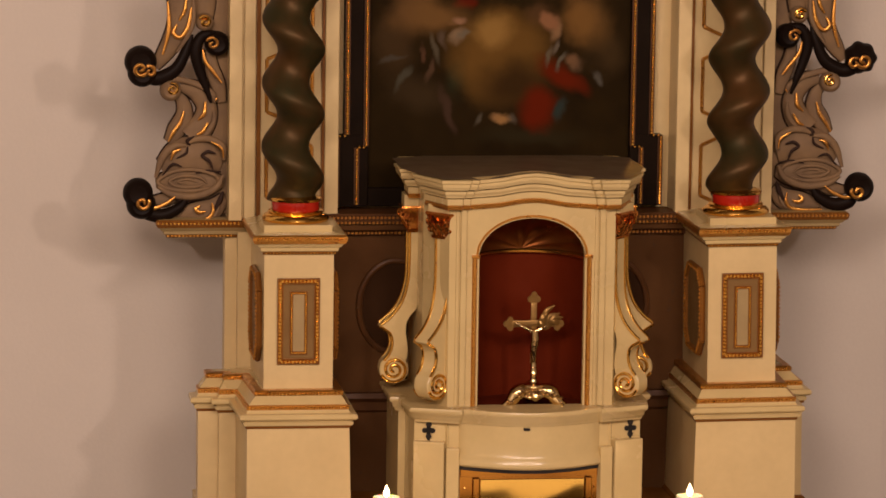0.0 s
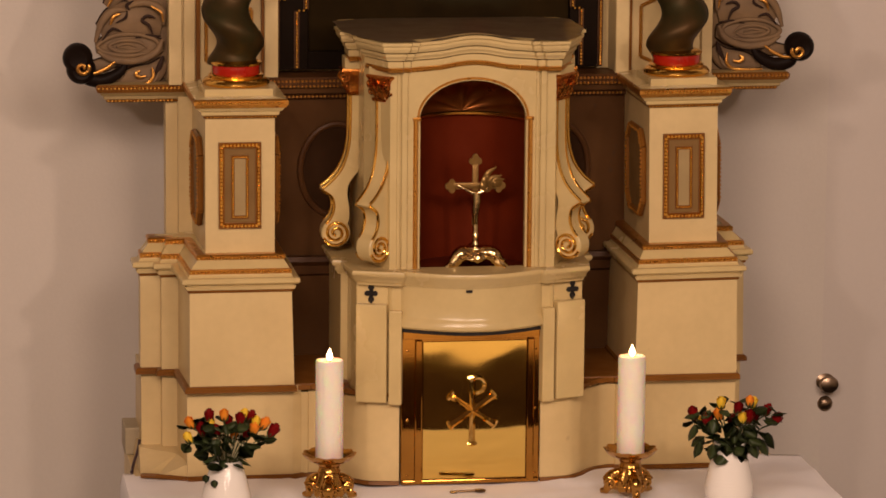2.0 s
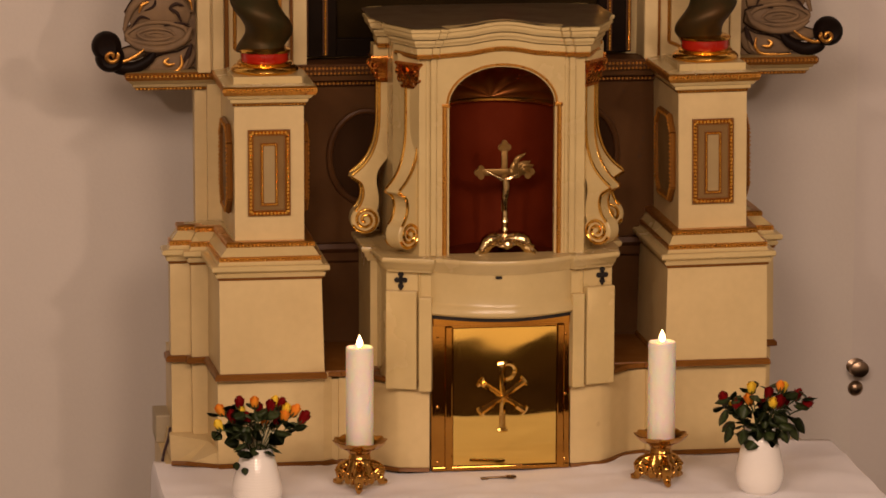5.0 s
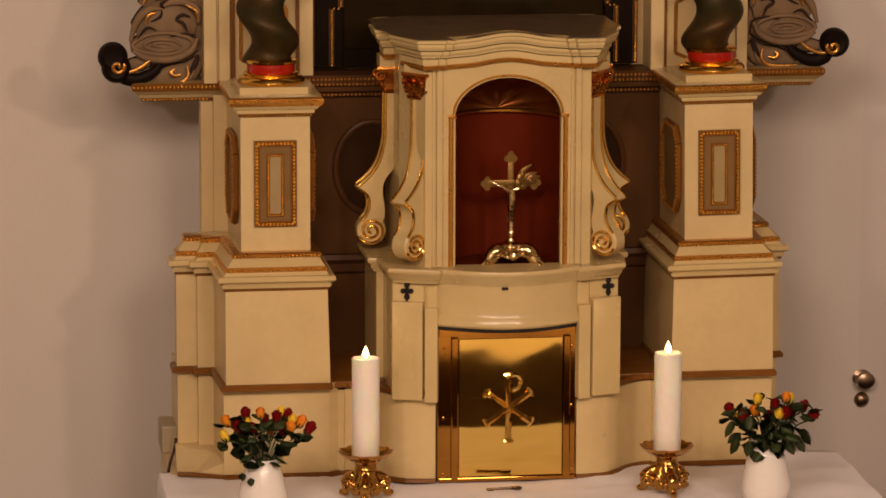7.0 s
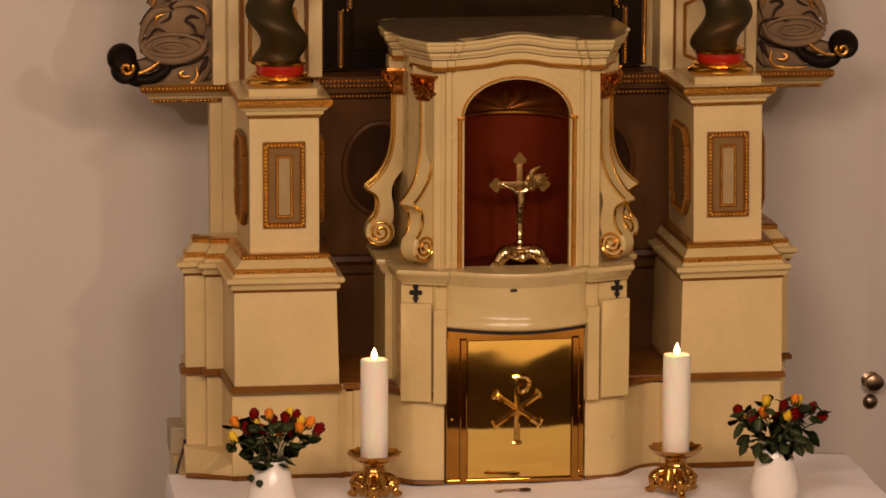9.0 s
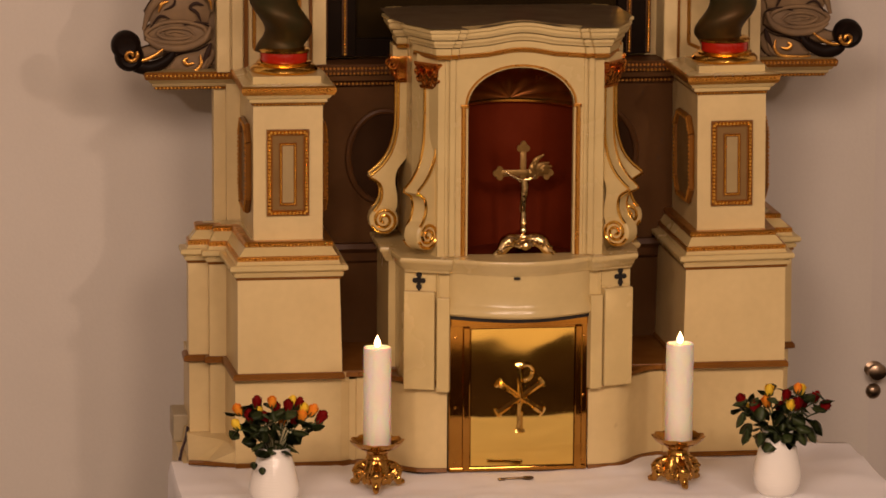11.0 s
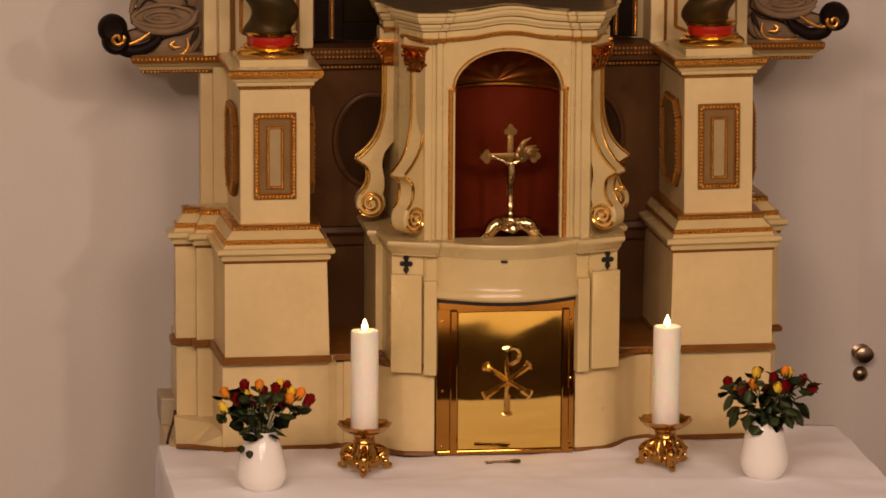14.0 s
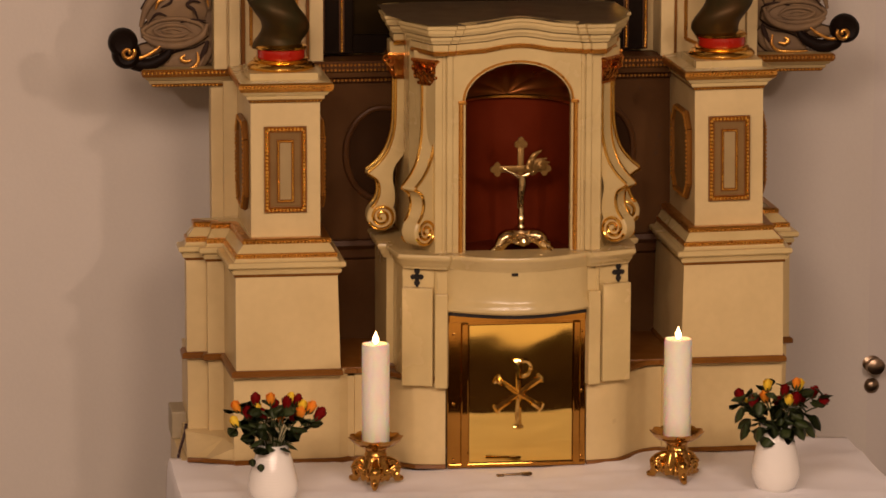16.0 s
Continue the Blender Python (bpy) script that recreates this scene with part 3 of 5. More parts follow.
def carved_wing(retable, s):
    """Scrolling leaves of grey wood with dark grooves, black volutes and gilt crescents, on the shelf beside the column.
    Drawn in carver's units of 0.84 mm from the wing's foot beside the pilaster."""
    y, k = 0.575, 0.00084
    x0, z0 = (0.8346, 2.232) if s > 0 else (0.8560, 2.207)
    swell = 1.16

    def at(u, v, dy=0.0):
        return (s * (x0 + k * (u - 458)), y + dy, z0 + k * (640 - v) * 1.01)

    def line(points, dy):
        return [at(u, v, dy) for u, v in points]

    def strand(name, points, radii, dy, m, squash=(1, 0.55), seg=12, label=""):
        n = len(points)
        if not isinstance(radii, tuple):
            radii = (radii * 0.45,) + (radii,) * (n - 2) + (radii * 0.45,)
        return part(name, tube(bmesh.new(), line(points, dy), [r * k for r in radii], n=7, seg=seg, squash=squash), m, wing, label, smooth=True)

    def knob(name, u, v, r, dy, depth, m, lobes=0, label=""):
        if name == "volute":
            r, depth = r * swell, depth * 1.15
        prof = [(r * k, 0.012), (r * k * 1.02, 0.0), (r * k * 0.98, -depth * 0.45), (r * k * 0.84, -depth * 0.8), (r * k * 0.6, -depth), (r * k * 0.2, -depth * 0.9)]
        bm = lathe(bmesh.new(), prof, 40, wave=(lambda a, j: 1 + 0.06 * math.cos(lobes * a)) if lobes else None)
        bm.transform(Matrix.Translation(at(u, v, dy)) @ Matrix.Rotation(radians(-90), 4, "X"))
        return part(name, bm, m, wing, label, smooth=True)

    def curl(u, v, r, turns, start, fat, dy, m):
        pts = spiral(at(u, v, dy), r * k, r * k * 0.16, turns, start, (s, 0, 0), (0, 0, 1), 20)
        part("gilt_eye", tube(bmesh.new(), pts, [fat * k * 0.6] + [fat * k] * 18 + [fat * k * 0.8], n=2, seg=8), m, wing, smooth=True)
    a, b = sorted((s * (x0 - 0.02), s * (x0 + 0.055)))
    wing = part("carved_wing", B(a, b, 0.600, 0.63, 2.15, 3.0, 0.01), GREY, retable, "grey carved scrolling leaf wing with black volutes")
    a, b = sorted((s * (x0 - 0.01), s * (x0 + 0.155)))
    part("leaf_ground", B(a, b, 0.604, 0.628, 2.152, 2.36, 0.01), GREY, wing)
    # full leaves over wider dark strands: groove paint and shade, put in as colour
    for points, radii, dy in (
        ([(462, 645), (510, 688), (575, 698), (645, 708)], (20, 38, 34, 12), 0.014),
        ([(470, 585), (520, 590), (600, 590), (665, 585), (712, 590)], (20, 46, 54, 42, 16), 0.006),
        ([(475, 520), (540, 505), (620, 510), (690, 545)], (34, 74, 78, 40), 0.016),
        ([(625, 240), (565, 262), (530, 315), (540, 375), (585, 430)], (20, 34, 36, 44, 50), 0.012),
        ([(648, 262), (616, 300), (610, 350), (638, 402), (668, 444)], (12, 22, 30, 32, 16), 0.014),
        ([(520, 112), (512, 175), (490, 235), (474, 300)], (16, 24, 26, 16), 0.008),
        ([(640, 640), (685, 652), (740, 655)], (16, 24, 12), 0.004),
        ([(625, -180), (616, -50), (625, 20), (655, 85), (690, 140), (715, 178)], (58, 54, 46, 36, 26, 14), 0.010),
        ([(545, -180), (535, -60), (538, 5)], (44, 36, 28), 0.014),
    ):
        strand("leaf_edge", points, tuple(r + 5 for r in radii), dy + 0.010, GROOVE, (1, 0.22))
        strand("leaf", points, radii, dy, GREY, (1, 0.40), 16)
    # rims, ribs and the concentric folds of the lower shell
    for points, r, dy in (
        ([(468, 505), (474, 458), (515, 431), (565, 430), (600, 446)], 13, -0.010),
        ([(604, 452), (650, 456), (690, 498), (714, 568)], 14, -0.010),
        ([(472, 560), (500, 606), (570, 634), (655, 628), (706, 600)], 13, -0.016),
        ([(486, 590), (500, 560), (570, 540), (650, 546), (706, 580), (670, 606), (590, 616), (515, 604)], 8, -0.013),
        ([(528, 588), (560, 566), (620, 562), (664, 580), (630, 600), (570, 600), (540, 590)], 7, -0.015),
        ([(566, 584), (600, 574), (634, 582), (600, 590)], 5, -0.016),
        ([(500, 300), (512, 268), (560, 238), (610, 222), (650, 216), (690, 228)], 12, -0.002),
        ([(505, 330), (506, 370), (536, 416), (580, 438)], 10, -0.004),
        ([(582, -100), (580, 0), (600, 60), (640, 120)], 9, -0.010),
        ([(478, 655), (500, 705), (560, 728), (640, 724)], 8, -0.002),
    ):
        strand("leaf_rib", points, r, dy, GREY, (1, 0.9), 10)
    # dark grooves: paint and shade of the creases put on as dark strands
    for points, r, dy in (
        ([(498, 482), (526, 474), (546, 490), (522, 508), (508, 540)], 7, -0.018),
        ([(600, 455), (606, 480), (640, 498)], 6, -0.018),
        ([(620, 528), (655, 520), (690, 560)], 6, -0.018),
        ([(478, 548), (530, 544), (570, 552)], 6, -0.016),
        ([(470, 620), (482, 655), (500, 690)], 12, -0.004),
        ([(575, 420), (600, 436), (590, 452)], 8, -0.014),
        ([(545, 640), (600, 652), (640, 650)], 6, -0.010),
    ):
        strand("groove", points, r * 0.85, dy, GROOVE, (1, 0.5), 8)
    knob("leaf_curl", 662, 256, 38, -0.004, 0.026, GREY)
    knob("leaf_curl", 540, 12, 32, 0.0, 0.022, GREY)
    curl(656, 250, 22, 1.4, 1.2, 6, -0.028, GOLD)
    curl(540, 10, 22, 1.3, 0.4, 7, -0.022, GOLD)
    # black volutes: arm, knob and gilding curled in the eye
    strand("volute", [(600, 636), (628, 676), (690, 704), (742, 694), (768, 670)], (7, 18, 24, 26, 12), -0.012, BLACK, (1, 0.8), 12, "black lacquered volute")
    knob("volute", 778, 640 if s > 0 else 622, 46, -0.014, 0.036, BLACK, 0, "black lacquered volute")
    if s < 0:
        # these knobs are drawn out into a second lobe
        knob("volute", 766, 664, 45, -0.010, 0.034, BLACK, 0, "black lacquered volute")
        knob("volute", 764, 192, 44, -0.010, 0.034, BLACK, 0, "black lacquered volute")
    strand("volute", [(586, 55), (604, 108), (640, 178), (700, 212), (744, 204), (766, 186)], (7, 17, 23, 26, 26, 12), -0.008, BLACK, (1, 0.8), 12, "black lacquered volute")
    knob("volute", 770, 166 if s > 0 else 152, 49, -0.014, 0.036, BLACK, 7 if s > 0 else 0, "black lacquered volute" + (" with a scalloped edge" if s > 0 else ""))
    strand("volute", [(500, 56), (548, 62), (572, 112), (560, 178), (536, 240), (515, 300)], (14, 19, 22, 19, 14, 5), -0.008, BLACK, (1, 0.8), 12, "black lacquered volute")
    knob("volute", 496, 88, 38, -0.010, 0.032, BLACK, 0, "black lacquered volute")
    for u, v, r, turns, start, fat, dy in ((764, 652, 26, 1.2, 2.6, 7.5, -0.057), (738, 184, 22, 1.1, 0.8, 7.5, -0.050), (772, 174, 27, 1.3, 3.4, 7.5, -0.057), (514, 86, 24, 1.2, 0.4, 6.5, -0.042)):
        curl(u, v, r, turns, start, fat, dy, WINGGOLD)
    # gilded crescents: the bright ones, then the rubbed ones
    for points, r, dy, m in (
        ([(510, 660), (507, 694), (530, 718), (582, 724), (642, 722)], 5.5, -0.012, WINGGOLD),
        ([(532, 690), (556, 694), (568, 682), (554, 670)], 6, -0.012, WINGGOLD),
        ([(645, 634), (680, 660), (724, 676), (758, 668), (768, 646)], 6, -0.032, WINGGOLD),
        ([(624, 466), (648, 476), (660, 504)], 6, -0.018, WINGGOLD),
        ([(536, 296), (540, 338), (562, 362)], 7, -0.010, WINGGOLD),
        ([(526, 372), (546, 404), (566, 414)], 6, -0.010, OLDGOLD),
        ([(612, 330), (626, 372), (650, 406), (668, 440)], 6, -0.008, WINGGOLD),
        ([(548, 108), (538, 150), (506, 192), (478, 228)], 6, -0.022, WINGGOLD),
        ([(500, 292), (494, 282)], 6, -0.014, WINGGOLD),
        ([(588, -40), (600, 30), (628, 66), (652, 50), (640, 20)], 7, -0.014, WINGGOLD),
        ([(672, -60), (668, 40), (690, 128)], 7, -0.008, OLDGOLD),
        ([(605, -90), (612, -30), (632, 6)], 6, -0.014, OLDGOLD),
        ([(470, 496), (478, 462), (515, 438)], 4, -0.022, OLDGOLD),
    ):
        strand("gilt_edge", points, r * 1.15, dy, m, (1, 0.9), 8)


def retable():
    r = thing("altar_retable", (0, 0.42, TOP), "cream and gilt baroque altar retable with twisted columns", "altarpiece")
    for s in (-1, 1):
        pedestal(r, s)
        back_pilaster(r, s)
        carved_wing(r, s)
    # recess between the pedestals
    part("recess_panel", B(-0.6, 0.6, 0.58, REAR, 1.28, 2.16), RECESS, r, "brown painted recess")
    part("recess_shelf", B(-0.53, 0.53, 0.165, 0.60, 1.268, 1.288, 0.003), BROWN, r)
    bm = sweep(bmesh.new(), [(-0.52, 0.58), (0.52, 0.58)], [(0, 1.60), (0.03, 1.60), (0.035, 1.585), (0.018, 1.57), (0.015, 1.545), (0.006, 1.54), (0, 1.535)], [0, 1, 0, 0, 1, 0])
    part("recess_moulding", bm, [DARKBROWN, DARKBROWN], r)
    bm = sweep(bmesh.new(), [(-0.57, 0.58), (0.57, 0.58)], [(0, 2.090), (0.02, 2.090), (0.022, 2.10), (0.04, 2.108), (0.042, 2.125), (0.055, 2.128), (0.06, 2.160), (0, 2.165)], [1, 1, 0, 0, 1, 1, 1])
    ent = part("entablature", bm, [RECESS, DARKBROWN], r)
    bm = bmesh.new()
    for z, y in ((2.148, 0.521), (2.132, 0.523), (2.096, 0.558)):
        beads(bm, (-0.55, y, z), (0.55, y, z), 0.0048, 0.0120)
    tagged(part("beading", bm, OLDGOLD, ent), kind="stuff")
    for s in (-1, 1):
        bm = bmesh.new()
        ring = [(s * (0.335 + 0.112 * math.cos(t)), 0.572, 1.866 + 0.142 * math.sin(t)) for t in [2 * math.pi * i / 20 for i in range(21)]]
        tube(bm, ring, [0.010] * 21, n=3, seg=8)
        part("oval_frame", bm, DARKBROWN, r, "dark brown oval frame", smooth=True)
        bm = extrude_plan(bmesh.new(), [(v[0], v[2]) for v in ring[:-1]], 0, 0.006)
        bm.transform(Matrix(((1, 0, 0, 0), (0, 0, 1, 0.573), (0, 1, 0, 0), (0, 0, 0, 1))))
        part("oval_field", bm, OVALFIELD, r, "dark oval field")
        # curved cream cheeks between pedestal base and tabernacle
        plan = [(0.500, 0.168), (0.470, 0.168), (0.466, 0.178), (0.440, 0.174), (0.40, 0.152), (0.37, 0.122), (0.345, 0.088), (0.32, 0.062), (0.298, 0.046), (0.24, 0.036), (0.212, 0.034)]
        plan = plan[::-1] if s > 0 else [(-x, y) for x, y in plan]
        bm = sweep(bmesh.new(), plan, [(0, TOP + 0.004), (0, 1.278)])
        cheek = part("base_cheek", bm, CREAM, r, smooth=True)
        bm = sweep(bmesh.new(), plan, [(-0.002, 1.286), (0.010, 1.284), (0.012, 1.272), (0.002, 1.268), (-0.002, 1.268)])
        part("cheek_band", bm, BROWN, cheek)
        bm = sweep(bmesh.new(), plan, [(-0.002, 1.014), (0.008, 1.013), (0.011, 1.003), (-0.002, 1.002)])
        part("cheek_foot_strip", bm, BROWN, cheek)
        bm = extrude_plan(bmesh.new(), plan + ([(0.52, 0.30), (0.212, 0.30)] if s > 0 else [(-0.212, 0.30), (-0.52, 0.30)]), 1.262, 1.2825)
        part("cheek_shelf", bm, BROWN, cheek)
    part("back_board", B(-0.535, 0.535, 0.6562, 0.690, 2.16, 3.3), CREAM, r)
    # masonry block behind the table that carries the rear of the retable
    part("rear_plinth", B(-0.985, 0.985, 0.24, REAR, 0, TOP, 0.004), CREAM, r)
    part("rear_step", B(-0.992, -0.93, 0.515, REAR, TOP, 1.085, 0.004), OLIVE, r)


def painting():
    p = thing("altar_painting", (0, 0.6150, 2.165), "large dark oil painting in a black and gilt eared frame", "painting")
    z0, z1 = 2.172, 3.2
    m = painted_canvas()
    part("canvas", B(-0.44, 0.44, 0.6300, 0.6450, z0, z1), m, p, "dark painted clouds with gold light and red cloth")
    bm, bg, bs = bmesh.new(), bmesh.new(), bmesh.new()
    for s in (-1, 1):
        for a, b, y0, q0, q1 in ((0.405, 0.478, 0.6030, 2.388, z1), (0.405, 0.508, 0.5990, z0, 2.390)):
            x0, x1 = sorted((s * a, s * b))
            box(bm, x0, x1, y0, 0.6550, q0, q1, 0.003)
        for x, q0, q1, rr in ((0.470, 2.393, z1, 0.0055), (0.412, 2.358, z1, 0.0055), (0.500, z0 + 0.005, 2.388, 0.0055), (0.440, z0 + 0.005, 2.353, 0.005)):
            box(bs, s * x - 0.0075, s * x + 0.0075, 0.5950, 0.6040, q0, q1)
            beads(bg, (s * x, 0.594, q0), (s * x, 0.594, q1), rr * 1.1, 0.0102)
        for xa, xb, z in ((0.470, 0.500, 2.390), (0.412, 0.440, 2.355)):
            beads(bg, (s * xa, 0.594, z), (s * xb, 0.594, z), 0.005, 0.0125)
    box(bm, -0.405, 0.405, 0.6070, 0.6550, z0, z0 + 0.055, 0.003)
    part("frame", bm, FRAMEBLACK, p, "black frame")
    tagged(part("bead_ground", bs, DARKBROWN, p), kind="stuff")
    tagged(part("beading", bg, GOLD, p, "gilt beading"), kind="stuff")
    # it hangs a little off the middle
    p.location.x -= 0.016


def painted_canvas():
    """Dark browns with soft patches of colour, each a fuzzy ellipse: centre x, z, half-sizes, lean, softness, colour."""
    m = bpy.data.materials.new("painted_canvas")
    m.use_nodes = True
    nt = m.node_tree
    b = nt.nodes["Principled BSDF"]
    tc = nt.nodes.new("ShaderNodeTexCoord")
    n1 = nt.nodes.new("ShaderNodeTexNoise")
    n1.inputs["Scale"].default_value, n1.inputs["Detail"].default_value = 9, 5
    nt.links.new(tc.outputs["Object"], n1.inputs["Vector"])
    warp = nt.nodes.new("ShaderNodeVectorMath")
    warp.operation = "MULTIPLY_ADD"
    warp.inputs[1].default_value = (0.085, 0.085, 0.085)
    nt.links.new(n1.outputs["Color"], warp.inputs[0])
    nt.links.new(tc.outputs["Object"], warp.inputs[2])

    def mix(fac, a, c):
        n = nt.nodes.new("ShaderNodeMix")
        n.data_type = "RGBA"
        nt.links.new(fac, n.inputs["Factor"])
        for socket, v in ((n.inputs["A"], a), (n.inputs["B"], c)):
            if isinstance(v, tuple):
                socket.default_value = (*v, 1)
            else:
                nt.links.new(v, socket)
        return n.outputs["Result"]
    col = mix(n1.outputs[0], (0.0065, 0.0036, 0.0008), (0.027, 0.0155, 0.0036))
    for x, z, w, h, lean, soft, c in (
        (-0.25, 2.55, 0.12, 0.07, 20, 1.0, (0.040, 0.026, 0.014)),
        (-0.33, 2.70, 0.08, 0.12, 0, 1.0, (0.050, 0.030, 0.015)),
        (0.33, 2.68, 0.07, 0.10, 0, 1.0, (0.045, 0.028, 0.013)),
        (0.10, 2.42, 0.22, 0.04, 0, 1.0, (0.026, 0.020, 0.010)),
        (-0.12, 2.60, 0.05, 0.08, 15, 1.0, (0.020, 0.026, 0.016)),
        (0.12, 2.80, 0.06, 0.06, 0, 1.0, (0.075, 0.040, 0.02)),
        (0.005, 2.67, 0.165, 0.165, 0, 0.60, (0.13, 0.070, 0.020)),
        (0.05, 2.58, 0.13, 0.10, 0, 0.9, (0.040, 0.021, 0.007)),
        (-0.03, 2.745, 0.09, 0.06, 0, 0.9, (0.26, 0.155, 0.055)),
        (-0.27, 2.80, 0.10, 0.09, 0, 0.9, (0.12, 0.066, 0.03)),
        (0.27, 2.78, 0.09, 0.10, 0, 0.9, (0.12, 0.066, 0.026)),
        (0.126, 2.50, 0.072, 0.078, -25, 0.85, (0.115, 0.012, 0.002)),
        (0.200, 2.600, 0.105, 0.044, 35, 0.9, (0.110, 0.012, 0.002)),
        (-0.105, 2.83, 0.035, 0.025, 0, 0.9, (0.10, 0.010, 0.003)),
        (-0.13, 2.72, 0.020, 0.035, 20, 1.0, (0.200, 0.144, 0.112)),
        (-0.155, 2.755, 0.015, 0.015, 0, 1.0, (0.224, 0.128, 0.080)),
        (-0.19, 2.69, 0.012, 0.045, -15, 0.9, (0.13, 0.11, 0.09)),
        (0.165, 2.745, 0.020, 0.045, 15, 1.0, (0.224, 0.136, 0.088)),
        (0.155, 2.66, 0.012, 0.040, 0, 1.0, (0.176, 0.144, 0.120)),
        (0.20, 2.65, 0.012, 0.035, 30, 1.0, (0.176, 0.160, 0.152)),
        (0.245, 2.645, 0.028, 0.030, 0, 1.0, (0.112, 0.068, 0.048)),
        (0.30, 2.60, 0.012, 0.028, -35, 1.0, (0.128, 0.120, 0.128)),
        (0.192, 2.50, 0.018, 0.040, 0, 1.0, (0.026, 0.040, 0.046)),
        (0.03, 2.850, 0.15, 0.040, 0, 0.8, (0.020, 0.013, 0.004)),
        (0.00, 2.475, 0.026, 0.018, 0, 1.0, (0.264, 0.152, 0.080)),
        (-0.055, 2.475, 0.012, 0.030, 35, 1.0, (0.128, 0.112, 0.104)),
        (0.045, 2.472, 0.020, 0.016, 0, 1.0, (0.136, 0.112, 0.104)),
        (-0.215, 2.63, 0.014, 0.050, 25, 0.9, (0.12, 0.07, 0.05)),
        (-0.30, 2.60, 0.014, 0.050, 30, 0.9, (0.10, 0.095, 0.085)),
        (-0.16, 2.50, 0.02, 0.09, -20, 0.9, (0.055, 0.032, 0.026)),
        (-0.20, 2.785, 0.11, 0.075, 0, 0.9, (0.150, 0.082, 0.034)),
        (0.24, 2.775, 0.07, 0.075, 20, 0.9, (0.170, 0.090, 0.032)),
        (-0.135, 2.77, 0.022, 0.018, 0, 0.9, (0.26, 0.150, 0.110)),
        (-0.118, 2.725, 0.010, 0.024, 25, 0.9, (0.22, 0.19, 0.17)),
        (-0.165, 2.705, 0.012, 0.035, -20, 0.9, (0.14, 0.10, 0.085)),
        (-0.235, 2.675, 0.012, 0.030, 20, 0.9, (0.13, 0.065, 0.045)),
        (-0.335, 2.655, 0.050, 0.012, -25, 0.9, (0.10, 0.085, 0.080)),
        (0.150, 2.775, 0.030, 0.034, 0, 0.8, (0.24, 0.120, 0.075)),
        (0.172, 2.690, 0.012, 0.030, 10, 0.9, (0.18, 0.150, 0.145)),
        (0.235, 2.655, 0.026, 0.024, 0, 0.9, (0.15, 0.085, 0.055)),
        (0.020, 2.472, 0.024, 0.020, 0, 0.8, (0.30, 0.170, 0.080)),
    ):
        mp = nt.nodes.new("ShaderNodeMapping")
        mp.vector_type = "TEXTURE"
        mp.inputs["Location"].default_value = (x + 0.0425, 0.66, z + 0.0075)
        mp.inputs["Rotation"].default_value = (0, radians(lean), 0)
        mp.inputs["Scale"].default_value = (w, 10, h)
        nt.links.new(warp.outputs[0], mp.inputs[0])
        ln = nt.nodes.new("ShaderNodeVectorMath")
        ln.operation = "LENGTH"
        nt.links.new(mp.outputs[0], ln.inputs[0])
        mr = nt.nodes.new("ShaderNodeMapRange")
        mr.interpolation_type = "SMOOTHSTEP"
        nt.links.new(ln.outputs["Value"], mr.inputs[0])
        mr.inputs[1].default_value, mr.inputs[2].default_value = 1.15, 1.15 - soft
        dim = 0.62 if min(w, h) < 0.0165 else 1.0
        col = mix(mr.outputs[0], col, (0.85 * dim * c[0], 0.82 * dim * c[1], 0.60 * dim * c[2]))
    nt.links.new(col, b.inputs["Base Color"])
    b.inputs["Roughness"].default_value = 0.6
    b.inputs["Specular IOR Level"].default_value = 0.03
    return m




# ---------------------------------------------------------------- the tabernacle
def arch_front(bm, half, spring, rise, out, z0, z1, y, thick):
    """A plate with a round-headed opening through it."""
    n = 24
    faces = []
    inner = [(half * math.cos(math.pi * i / n), spring + rise * math.sin(math.pi * i / n)) for i in range(n + 1)]
    vi = [bm.verts.new((x, y, z)) for x, z in inner]
    vo = [bm.verts.new((x * out / half, y, z1)) for x, z in inner]
    for i in range(n):
        faces.append(bm.faces.new((vi[i], vi[i + 1], vo[i + 1], vo[i])))
    for k, s in ((0, 1), (n, -1)):
        a = bm.verts.new((s * half, y, z0))
        b = bm.verts.new((s * out, y, z0))
        faces.append(bm.faces.new((a, b, vo[k], vi[k]) if s > 0 else (b, a, vi[k], vo[k])))
    r = bmesh.ops.extrude_face_region(bm, geom=faces)
    bmesh.ops.translate(bm, verts=[g for g in r["geom"] if isinstance(g, bmesh.types.BMVert)], vec=(0, thick, 0))
    return bm


